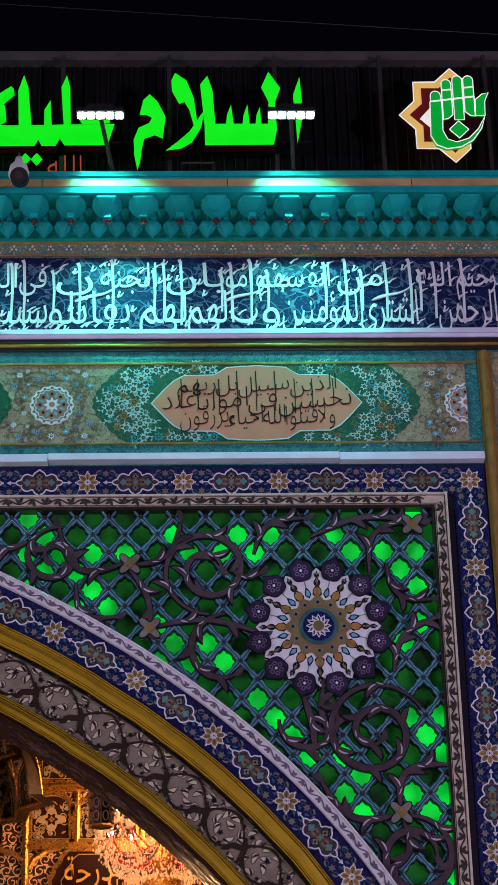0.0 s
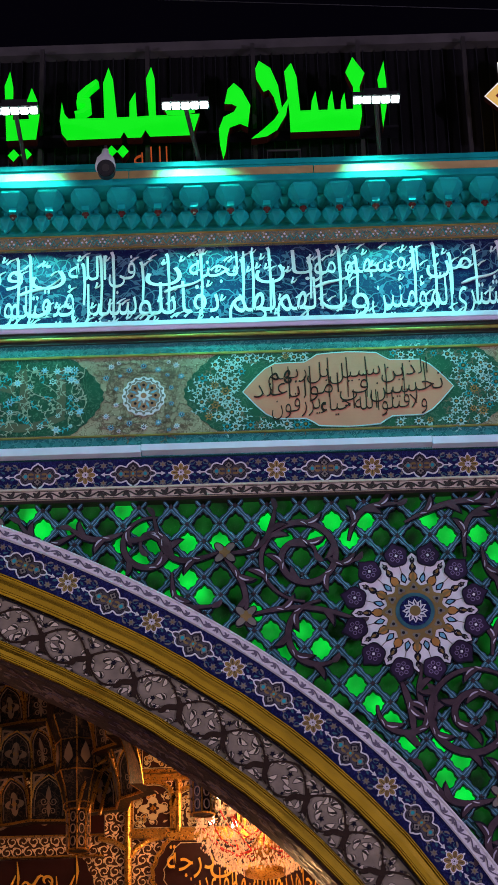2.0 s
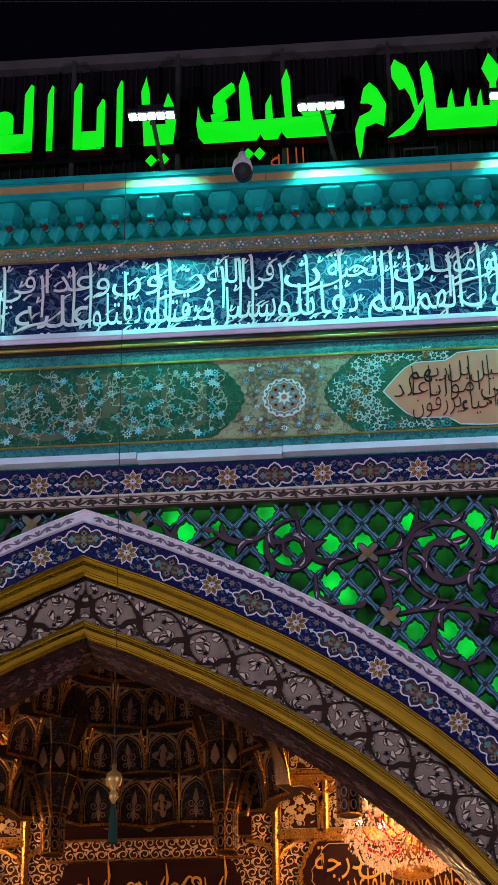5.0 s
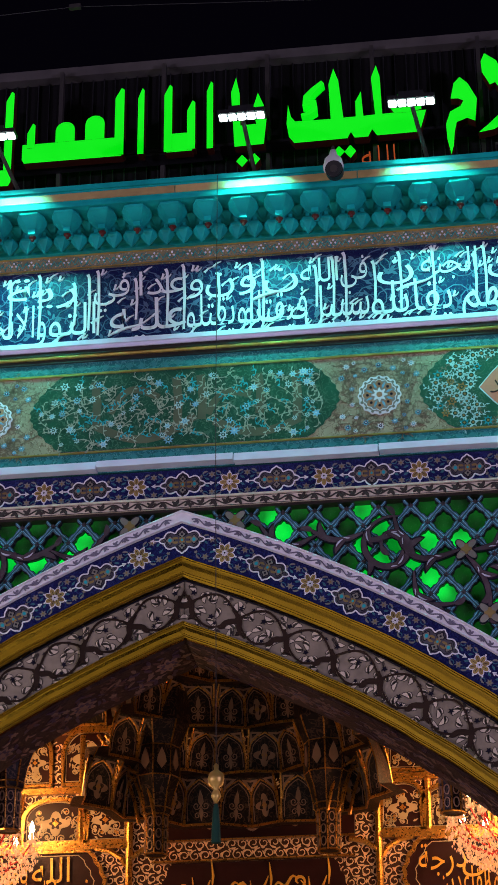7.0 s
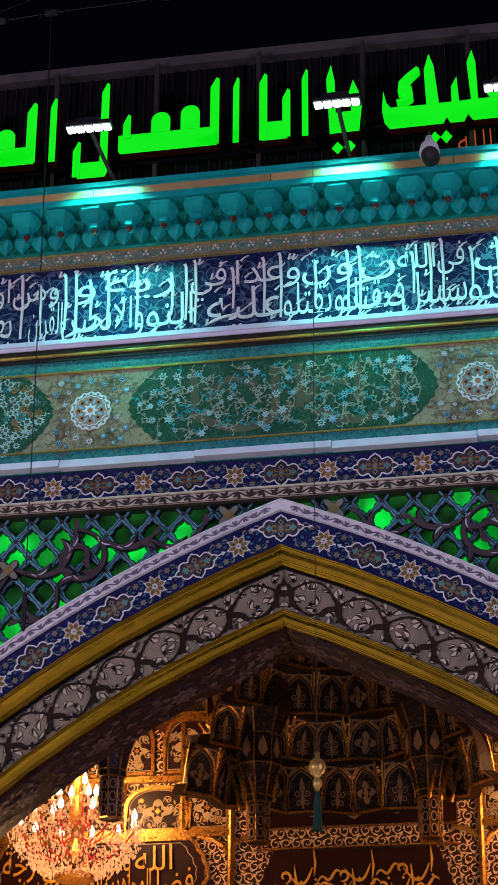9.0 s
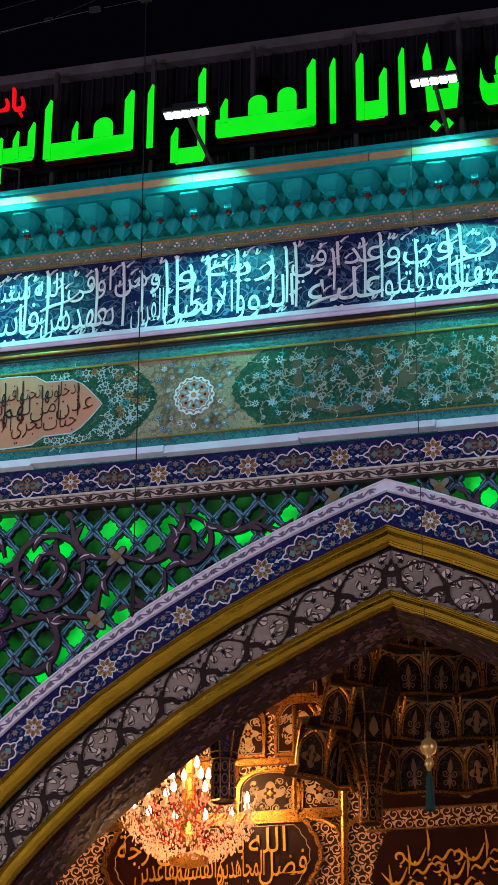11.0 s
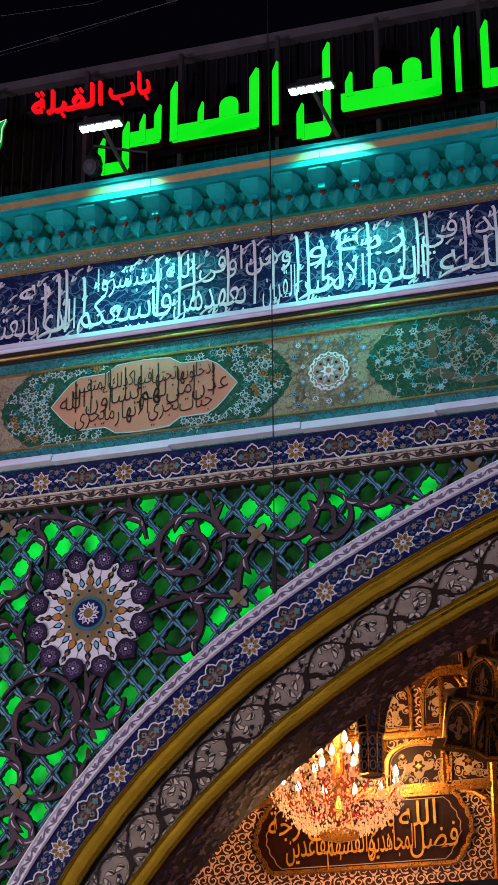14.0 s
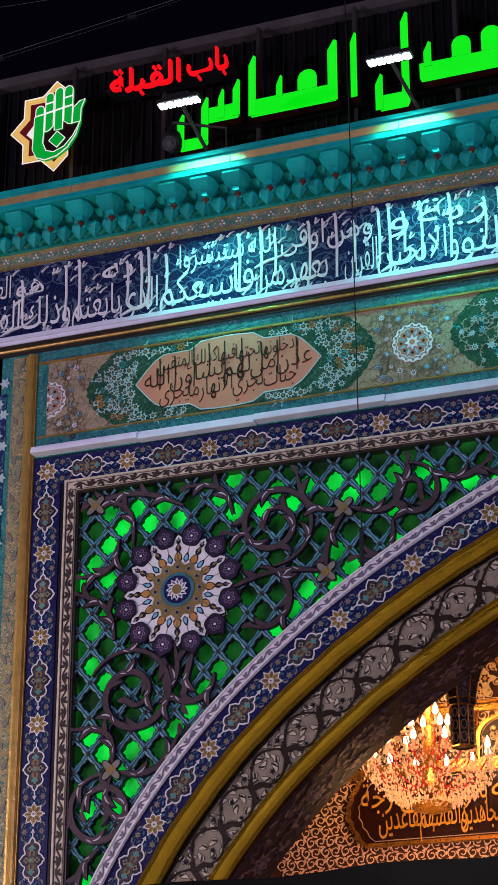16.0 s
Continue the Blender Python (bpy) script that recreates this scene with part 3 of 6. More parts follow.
gilded("outer_gilt", -0.137, -0.262, -0.03, 0.062)
gilded("inner_gilt", -0.600, -0.704, 0.08, 0.150)
VINED = mat("umber_vine_glaze", (0.028, 0.017, 0.012), 0.4, var=0.3)
vband = thing("vine_band", "pale tile band with two crossing brown vines", "tile band", kind="structure")
moulding("ground_strip", [(-0.262, 0.12), (-0.603, 0.12)], BANDW, vband)
for sgn in (-1, 1):
    for ph in (0, 1):
        s = Shape()
        fn = lambda u, v, y: arch(sgn * (u + 0.002), v, y)
        s.ribbon([(0.03 * k, -0.432 + (0.135 if ph else -0.135) * math.cos(math.pi * 0.03 * k / 0.42)) for k in range(300)], 0.015, 0.108, 0.12, 0, fn)
        for k in range(21):
            rise = 1 if (k + ph) % 2 == 0 else -1
            a = rise * 0.82
            cu, cv = math.cos(a), math.sin(a)
            u, v = 0.21 + 0.42 * k - 0.05 * rise * cu, -0.432 - 0.05 * rise * cv
            y = 0.1055 + 0.001 * ph
            blade = [(u + (q - 0.5) * 0.23 * cu - 0.016 * math.sin(6.28 * q) * cv, v + (q - 0.5) * 0.23 * cv + 0.016 * math.sin(6.28 * q) * cu) for q in [m / 10 for m in range(11)]]
            s.ribbon(blade, lambda t: 0.006 + 0.040 * math.sin(math.pi * t) ** 1.2, y, 0.12, 0, fn)
            for q, e in ((0.66, rise), (0.3, -rise)):
                m = (q - 0.5) * 0.23
                s.poly(curl(u + m * cu, v + m * cv, a + (0.5 if q > 0.5 else 2.6) * e, 0.075, 0.022, e * 0.9), y - 0.0006, 0.12, 0, fn)
        s.out("vine", VINED, vband, "dark brown vine with leaves")
    s = Shape()
    fn = lambda u, v, y: arch(sgn * (u + 0.002), v, y)
    rnd = random.Random(11)
    for k in range(118):
        u = 0.075 * k + 0.05
        for row_, v in enumerate((-0.305, -0.365, -0.432, -0.50, -0.56)):
            if (row_ + k) % 2:
                continue
            uu, vv, a = u + rnd.uniform(-0.02, 0.02), v + rnd.uniform(-0.02, 0.02), rnd.uniform(0, 6.28)
            e = rnd.choice((-1, 1))
            uu, vv = uu - 0.05 * math.cos(a), max(-0.575, min(-0.29, vv - 0.05 * math.sin(a)))
            for q, (aa, ln, w_, bn) in enumerate(((a, 0.085, 0.038, e * 1.4), (a - e * 1.0, 0.064, 0.03, e * 2.0))):
                shape_ = curl(uu, vv, aa, ln, w_, bn, 5)
                s.poly(shape_, 0.1170 - 0.0003 * (k % 4), 0.12, 1, fn)
                s.ribbon(shape_, 0.0045, 0.1158 - 0.0003 * (k % 4), 0.12, 0, fn, closed=True)
        if k % 2 == 0:
            for v in (-0.295, -0.57):
                s.poly(leaf(u, v, 0.2 + k, 0.045, 0.022), 0.114, 0.12, 0, fn)
    s.out("leaf_scatter", [mat("taupe_line_glaze", (0.05, 0.042, 0.036), 0.4), mat("ivory_leaf_glaze", (0.58, 0.50, 0.37), 0.35, var=0.2)], vband) if sgn < 0 else s.out("leaf_scatter", [bpy.data.materials["taupe_line_glaze"], bpy.data.materials["ivory_leaf_glaze"]], vband)
    s = Shape()
    for k in range(44):
        s.poly(star(0.21 * k + 0.0, -0.432 + (0.05 * (-1) ** (k // 2) if k % 2 == 0 else 0.09), 0.026, 0.012, 5), 0.111, 0.12, 0, fn)
        s.poly(star(0.21 * k + 0.10, -0.325 - 0.008 * (k % 3), 0.020, 0.009, 5), 0.111, 0.12, 0, fn)
        s.poly(star(0.21 * k + 0.05, -0.540 + 0.008 * (k % 3), 0.020, 0.009, 5), 0.111, 0.12, 0, fn)
    s.out("star_trail", BLACK, vband)
    s = Shape()
    for v in (-0.272, -0.594):
        s.ribbon([(0.05 * k, v) for k in range(190)], 0.01, 0.105, 0.12, 0, fn)
    s.out("edge_line", BLACK, vband)
SOFT = mat("dusky_stone_inlay", (0.14, 0.088, 0.075), 0.5)
soffit = thing("arch_soffit", "brown veined marble underside of the arch", "soffit", kind="structure")
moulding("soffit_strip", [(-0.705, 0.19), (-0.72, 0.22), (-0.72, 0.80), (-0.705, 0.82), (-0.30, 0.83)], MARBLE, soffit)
for sgn in (-1, 1):
    for k in range(11):
        s = Shape()
        fn = lambda u, v, y: arch(sgn * (k * 0.8 + 0.5 + u), -0.722 - y, 0.5 + v)
        s.poly(ring(0, 0, 0.105, 64, 0, 0.22, 8), 0.004, 0.0, 0, fn)
        s.poly(ring(0, 0, 0.07, 32, 0, 0.25, 8), 0.006, 0.0, 1, fn)
        s.poly(ring(0, 0, 0.045, 24, 0, 0.25, 6), 0.008, 0.0, 0, fn)
        s.out("flower", [SOFT, PLUM], soffit)
    rnd = random.Random(63 + sgn)
    s = Shape()
    fn = lambda u, v, y: arch(sgn * u, -0.722 - y, 0.5 + v)
    for k in range(620):
        u, v, a = rnd.uniform(0.06, 8.6), rnd.uniform(-0.25, 0.27), rnd.uniform(0, 6.28)
        if abs((u - 0.5 + 0.4) % 0.8 - 0.4) < 0.13 and abs(v) < 0.12:
            continue
        s.poly(curl(u, v, a, rnd.uniform(0.06, 0.12), rnd.uniform(0.02, 0.045), rnd.uniform(-2, 2)), 0.002 + 0.0002 * (k % 9), 0.0, rnd.choice((0, 1, 1, 2)), fn)
        if k % 5 == 0:
            s.poly(ring(u, v, 0.03, 20, a, 0.3, 5), 0.0045, 0.0, rnd.choice((0, 2)), fn)
    s.out("leaf_scatter", [SOFT, PLUM, mat("rose_umber_inlay", (0.075, 0.036, 0.034), 0.5)], soffit)

# ---- pierced lattice in the spandrels ----
HW, HH = 0.125, 0.148
TAUPE = mat("taupe_tile", (0.085, 0.075, 0.085), 0.35, var=0.3, scale=16)


def cell_mesh():
    s = Shape()
    n = 40
    rings = []
    dia, hole = [], []
    for k in range(n):
        t = 2 * math.pi * k / n
        c, q = math.cos(t), math.sin(t)
        r = 1.0 / (abs(c) / HW + abs(q) / HH)
        dia.append((r * c, r * q))
        e = min(abs((t + i * math.pi / 2 + math.pi) % (2 * math.pi) - math.pi) for i in range(4))
        h = 0.0755 / (abs(c) ** 1.75 + abs(q) ** 1.75) ** (1 / 1.75) + 0.011 * math.exp(-(e / 0.13) ** 2) - 0.007 * math.exp(-((e - 0.36) / 0.12) ** 2)
        hole.append((h * c, h * 1.12 * q))
    def lerp(k):
        return [(d[0] + (o[0] - d[0]) * k, d[1] + (o[1] - d[1]) * k) for d, o in zip(dia, hole)]
    lay = [(lerp(0), 0.004), (lerp(0.14), 0.0), (lerp(0.30), -0.003), (lerp(0.44), -0.003), (lerp(0.80), 0.0), (lerp(1), 0.006), (lerp(1), 0.05)]
    cols = [0, 0, 1, 0, 3, 3]
    base = len(s.v)
    for pts, y in lay:
        s.v += [(a, y, b) for a, b in pts]
    for j in range(len(lay) - 1):
        for k in range(n):
            m = (k + 1) % n
            s.f.append((base + j * n + k, base + j * n + m, base + (j + 1) * n + m, base + (j + 1) * n + k))
            s.m.append(cols[j])
    for u, v in ((0, HH), (HW, 0)):
        s.poly(ring(u, v, 0.017, 16, 0, 0.4, 4), -0.008, 0.006, 2)
    return s.mesh("lattice_cell", [SLATE, SKYB, TAUPE, BLACK])


CELL = cell_mesh()
s = Shape()
s.poly(ring(0, 0, 0.10, 12, 0, 0, 1, 1, 1.1), 0.0, 0.01, 0)
PANE_MESH, PANEB_MESH = s.mesh("pane", PANE), s.mesh("pane", PANEB)


def arch_clear(x, z):
    best = min(LINE[::4], key=lambda p: (abs(x) - p[0]) ** 2 + (z - p[1]) ** 2)
    return (abs(x) - best[0]) * math.sin(best[2]) + (z - best[1]) * math.cos(best[2])


for sgn in (-1, 1):
    lat = thing("spandrel_lattice", "pierced teal tile lattice with glowing green panes in place of lamps behind", "lattice", "spandrel lattices", "structure")
    rnd = random.Random(21 + sgn)
    row = 0
    z = 7.916
    while z > 4.35:
        x = 3.669 - HW * (row % 2) - 0.25 * 16
        while x < 4.66:
            if arch_clear(x, z) > 0.10 and x > -0.02:
                place("lattice_cell", CELL, lat, m=pose(sgn * x, 0.02, z))
                # brighter glow near the edges, where the hidden lamps would run
                near = min(4.56 - x, 7.95 - z, arch_clear(x, z) - 0.21)
                chance = 0.62 if 0.12 < near < 0.36 else (0.22 if near <= 0.12 else 0.02)
                place("pane", PANEB_MESH if rnd.random() < chance * (0.75 if z > 7.86 else 1) else PANE_MESH, lat, m=pose(sgn * x, 0.074, z))
            x += 0.25
        z -= HH
        row += 1

# ---- rosettes ----
VIOLET = mat("violet_grey_glaze", (0.2, 0.15, 0.26), 0.35)
for sgn in (-1, 1):
    ros = thing("rosette", "twelve-pointed white, plum and gold tile rosette on the lattice", "rosette", "spandrel rosettes")
    cx, cz = sgn * 3.64, 6.985
    s = Shape()
    s.poly(star(cx, cz, 0.485, 0.40, 12), -0.012, 0.03, 0)
    s.ribbon(star(cx, cz, 0.485, 0.40, 12), 0.010, -0.0145, 0.0, 1, closed=True)
    s.out("star_field", [WHITE, BLACK], ros)
    s = Shape()
    for k in range(12):
        t = math.pi / 2 + math.pi * k / 6
        u = t + math.pi / 12
        at = lambda r, a: (cx + r * math.cos(a), cz + r * math.sin(a))
        s.poly(leaf(*at(0.225, t), t, 0.125, 0.075), -0.0145, -0.012, 2)
        s.poly(leaf(*at(0.235, t), t, 0.095, 0.05), -0.0165, -0.012, 0 if k % 2 else 1)
        s.poly(leaf(*at(0.345, t), t, 0.065, 0.036), -0.0150, -0.012, 2)
        s.poly(leaf(*at(0.35, t), t, 0.045, 0.022), -0.0168, -0.012, 1)
        s.poly(ring(*at(0.428, t), 0.016, 16, t, 0.3, 4), -0.0150, -0.012, 2)
        s.poly(ring(*at(0.428, t), 0.009, 10, t, 0.2, 4), -0.0168, -0.012, 4)
        s.ribbon([at(0.40, t), at(0.455, t)], 0.006, -0.0148, -0.012, 2)
        for e in (-1, 1):
            s.poly(curl(*at(0.255, t + e * 0.05), t + e * 0.5, 0.085, 0.034, -e * 1.4), -0.0152, -0.012, 2)
            s.poly(curl(*at(0.265, t + e * 0.06), t + e * 0.5, 0.055, 0.018, -e * 1.2), -0.0170, -0.012, 0)
            s.poly(curl(*at(0.335, t + e * 0.03), t + e * 0.7, 0.065, 0.022, -e * 1.8), -0.0153, -0.012, 2)
            s.poly(curl(*at(0.40, t + e * 0.02), t + e * 0.6, 0.045, 0.014, -e * 1.5), -0.0154, -0.012, 2)
        s.poly(leaf(*at(0.235, u), u, 0.10, 0.05), -0.0149, -0.012, 2)
        s.poly(leaf(*at(0.25, u), u, 0.06, 0.032), -0.0172, -0.012, 3)
        s.ribbon([at(0.32, u), at(0.385, u)], 0.006, -0.0151, -0.012, 4)
    s.out("leaf_ornament", [ORANGE, OLIVE, BLACK, SKYB, GREY], ros)
    s = Shape()
    s.poly(ring(cx, cz, 0.235, 96, 0, 0.08, 12), -0.020, -0.01, 0)
    for k in range(12):
        t = math.pi * k / 6
        s.poly(ring(cx + 0.195 * math.cos(t), cz + 0.195 * math.sin(t), 0.026, 16, t, 0.3, 3), -0.0235, -0.018, 1)
        s.poly(ring(cx + 0.195 * math.cos(t), cz + 0.195 * math.sin(t), 0.012, 8), -0.026, -0.018, 2)
    s.out("olive_ring", [OLIVE, GREY, BLACK], ros)
    s = Shape()
    s.poly(ring(cx, cz, 0.148, 48), -0.027, -0.01, 0)
    s.poly(ring(cx, cz, 0.118, 48), -0.031, -0.01, 1)
    s.ribbon(star(cx, cz, 0.092, 0.062, 12), 0.012, -0.036, -0.01, 2, closed=True)
    s.poly(star(cx, cz, 0.075, 0.045, 12, 0.1), -0.034, -0.01, 2)
    s.poly(ring(cx, cz, 0.042, 20), -0.038, -0.01, 3)
    s.out("centre_disc", [SLATE, NAVY, WHITE, OLIVE], ros)
    for k in range(12):
        t = math.pi / 2 + math.pi / 12 + math.pi * k / 6
        px, pz = cx + 0.468 * math.cos(t), cz + 0.468 * math.sin(t)
        s = Shape()
        out = []
        for a in range(32):
            u = 2 * math.pi * a / 32
            r = 0.086 * (1 + 0.05 * math.cos(5 * u) + (0.26 if a == 0 else (0.08 if a in (1, 31) else 0)))
            out.append((px + r * math.cos(u + t), pz + r * math.sin(u + t)))
        s.poly(out, -0.024, 0.02, 0)
        s.ribbon(out, 0.008, -0.027, 0.0, 1, closed=True)
        s.poly(ring(px, pz, 0.013, 4, t), -0.029, -0.02, 2)
        for a in range(6):
            u = t + math.pi * a / 3
            s.ribbon(ring(px + 0.040 * math.cos(u), pz + 0.040 * math.sin(u), 0.014, 8), 0.006, -0.0265, -0.02, 3, closed=True)
        s.out("palmette", [PLUM, BLACK, WHITE, VIOLET], ros)

# ---- scrolling vines over the lattice ----


LILACW = mat("lilac_white_glaze", (0.46, 0.43, 0.52), 0.35)


def vine(parent, pts, sgn, wide=0.044, tip=0.014, leaves=6, flip=1):
    s = Shape()
    pts = [(sgn * a, b) for a, b in pts]
    n = len(pts)
    wd = lambda t: tip + (wide - tip) * min(1, 4 * t, 4 * (1 - t) + 0.15)
    s.ribbon(pts, lambda t: wd(t) + 0.013, -0.003, 0.03, 1)
    s.ribbon(pts, wd, -0.011, 0.0, 0)
    for k in range(1, leaves + 1):
        i = min(n - 2, int(n * k / (leaves + 1)))
        a = math.atan2(pts[i + 1][1] - pts[i][1], pts[i + 1][0] - pts[i][0])
        e = (1 if k % 2 else -1) * flip
        x, z = pts[i]
        for ln, w_, y, m in ((0.175, 0.062, -0.0045, 1), (0.155, 0.044, -0.0125, 0)):
            s.poly(curl(x, z, a + e * 0.12, ln, w_, e * 1.15), y - 0.0002 * k, 0.01, m)
        if k % 2 == 1:
            s.poly(curl(x + 0.03 * math.cos(a), z + 0.03 * math.sin(a), a + e * 0.2, 0.085, 0.013, e * 0.9), -0.0155, -0.005, 2)
            s.poly(curl(x - 0.03 * math.cos(a), z - 0.03 * math.sin(a), a - e * 0.1, 0.055, 0.009, -e * 0.4), -0.0150, -0.005, 2)
    tx, tz = pts[-1]
    a = math.atan2(pts[-1][1] - pts[-3][1], pts[-1][0] - pts[-3][0])
    s.poly(curl(tx, tz, a - 0.2, 0.10, 0.045, 1.2 * flip), -0.0128, 0.0, 0)
    ob = s.out("vine", [VINE, BLACK, LILACW], parent)
    ob.location.y = -0.0011 * (len(parent.children) % 9)
    return ob


def bow(p, q, sag, n=16):
    dx, dz = q[0] - p[0], q[1] - p[1]
    return [(p[0] + dx * k / n - dz * sag * math.sin(math.pi * k / n), p[1] + dz * k / n + dx * sag * math.sin(math.pi * k / n)) for k in range(n + 1)]


for sgn in (-1, 1):
    sc = thing("vine_scroll", "dark brown scrolling tile vines with white leaf tips", "vine scroll", "spandrel vines")
    P = math.pi
    vine(sc, spiral(2.81, 7.46, 0.365, 0.10, -0.5 * P, -1.7, 70), sgn, leaves=9)
    vine(sc, bow((2.99, 7.46), (3.20, 7.42), -0.2), sgn, 0.035, leaves=1)
    vine(sc, spiral(1.63, 7.58, 0.245, 0.07, 0.42 * P, 1.3, 60), sgn, leaves=6)
    vine(sc, bow((1.42, 7.70), (1.02, 7.74), 0.18), sgn, leaves=2)
    vine(sc, bow((1.05, 7.70), (0.62, 7.80), 0.3), sgn, 0.04, leaves=2)
    vine(sc, bow((2.20, 7.53), (1.66, 7.83), 0.38), sgn, 0.042, leaves=3)
    vine(sc, bow((2.21, 7.50), (2.60, 7.86), -0.25), sgn, 0.04, leaves=2)
    vine(sc, bow((2.20, 7.47), (2.36, 6.98), 0.12), sgn, 0.04, leaves=2)
    vine(sc, bow((1.80, 7.36), (2.10, 7.08), -0.35), sgn, 0.035, leaves=2)
    vine(sc, bow((2.36, 6.99), (3.20, 6.94), 0.10), sgn, 0.035, leaves=2)
    vine(sc, spiral(2.93, 6.80, 0.30, 0.20, 0.5 * P, 0.55, 30), sgn, 0.045, leaves=4)
    vine(sc, bow((3.16, 7.58), (3.55, 7.88), 0.25), sgn, 0.04, leaves=3)
    vine(sc, bow((3.60, 7.72), (4.46, 7.84), 0.12), sgn, 0.04, leaves=4)
    vine(sc, bow((4.05, 7.42), (4.44, 7.86), 0.3), sgn, 0.035, leaves=3)
    vine(sc, bow((4.18, 7.50), (4.52, 7.20), -0.3), sgn, 0.035, leaves=3)
    vine(sc, bow((4.20, 6.62), (4.54, 7.05), 0.2), sgn, 0.04, leaves=4)
    vine(sc, spiral(4.03, 6.15, 0.40, 0.08, 0.15 * P, 1.75, 80), sgn, 0.048, leaves=10)
    vine(sc, bow((3.50, 6.46), (3.58, 6.02), 0.05), sgn, 0.045, leaves=1)
    vine(sc, spiral(3.52, 6.26, 0.20, 0.24, 1.0 * P, 0.55, 24), sgn, 0.04, leaves=4)
    vine(sc, bow((3.75, 6.10), (3.66, 6.50), 0.15), sgn, 0.04, leaves=2)
    vine(sc, bow((4.20, 5.53), (4.54, 5.90), 0.35), sgn, 0.045, leaves=3)
    vine(sc, bow((4.18, 5.53), (3.62, 5.78), 0.25), sgn, 0.045, leaves=3)
    vine(sc, spiral(4.28, 5.22, 0.30, 0.16, 0.6 * P, -1.3, 50), sgn, 0.05, leaves=7)
    vine(sc, bow((4.2, 5.5), (4.02, 5.1), 0.3), sgn, 0.045, leaves=3)
    vine(sc, bow((4.28, 4.92), (4.45, 4.5), 0.2), sgn, 0.045, leaves=3)
    for x, z in ((2.207, 7.51), (2.359, 6.985), (4.195, 5.54), (0.42, 7.86), (4.4, 7.82)):
        s = Shape()
        s.poly(ring(sgn * x, z, 0.075, 40, 0.78, 0.42, 4), -0.022, 0.02, 0)
        s.poly(ring(sgn * x, z, 0.035, 20, 0, 0.3, 4), -0.027, -0.01, 1)
        s.ribbon(ring(sgn * x, z, 0.075, 40, 0.78, 0.42, 4), 0.006, -0.025, 0, 2, closed=True)
        s.out("knot_flower", [GREY, OLIVE, BLACK], sc)

# ---- panel row above the gate ----
INK = mat("dark_umber_script", (0.03, 0.018, 0.014), 0.4)
BROWN = mat("umber_line_glaze", (0.19, 0.15, 0.10), 0.4)
row = thing("panel_row", "row of buff, green and salmon tile panels over the arch", "tile panel", kind="structure")
s = Shape()
s.box(-4.90, 4.90, -0.006, 0.0, 8.535, 9.235)
s.out("buff_ground", PANELC, row)
s = Shape()
s.box(-4.99, 4.99, -0.022, 0.0, 9.225, 9.245)
s.box(-4.99, 4.99, -0.016, 0.0, 8.523, 8.536)
s.out("fillet", GOLDD, row)
s = Shape()
for k in range(100):
    x = -4.95 + 0.1 * k
    s.poly(ring(x, 9.29, 0.022, 12, 0, 0.3, 4), -0.005, 0.0, 0)
    s.poly(ring(x + 0.05, 8.474, 0.026, 12, 0, 0.3, 4), -0.005, 0.0, 0)
    s.ribbon([(x, 8.452 + 0.045 * (k % 2)), (x + 0.05, 8.474), (x + 0.1, 8.452 + 0.045 * ((k + 1) % 2))], 0.006, -0.004, 0.0, 0)
    s.ribbon([(x, 9.26 + 0.06 * (k % 2)), (x + 0.05, 9.29), (x + 0.1, 9.26 + 0.06 * ((k + 1) % 2))], 0.006, -0.004, 0.0, 0)
s.out("border_pattern", mat("dull_teal_glaze", (0.05, 0.20, 0.21), 0.35), row)


def lobed_end(x0, x1, z0, z1, point, lobes=5):
    """Outline with a pointed, scalloped end at either side."""
    zm, h = (z0 + z1) / 2, (z1 - z0) / 2
    right = []
    for k in range(4 * lobes + 1):
        t = k / (4 * lobes)
        v = -1 + 2 * t
        x = x1 - point * (abs(v) ** 1.7) + 0.018 * abs(math.sin(math.pi * lobes * t * 2))
        right.append((x, zm + h * v))
    return right + [(x0 + x1 - a, 2 * zm - b) for a, b in right]


def blossom(s, x, z, r, petals, ks, y=-0.012):
    s.poly(star(x, z, r, r * 0.5, petals, random.random() * 3), y, y + 0.008, ks[0])
    s.poly(ring(x, z, r * 0.42, 10), y - 0.002, y + 0.006, ks[1])
    s.poly(ring(x, z, r * 0.2, 6), y - 0.004, y + 0.004, ks[2])


def sprig(s, rnd, x, z, a, length, k, y):
    pts = [(x, z)]
    bend = rnd.uniform(-3.5, 3.5)
    for i in range(8):
        a += bend * 0.09
        pts.append((pts[-1][0] + math.cos(a) * length / 8, pts[-1][1] + math.sin(a) * length / 8))
    s.ribbon(pts, 0.0042, y, y + 0.005, k)
    for i in (2, 4, 6, 8):
        s.poly(leaf(*pts[i], a + (1 if i % 4 else -1) * 1.0, 0.030, 0.011), y - 0.001, y + 0.005, k)


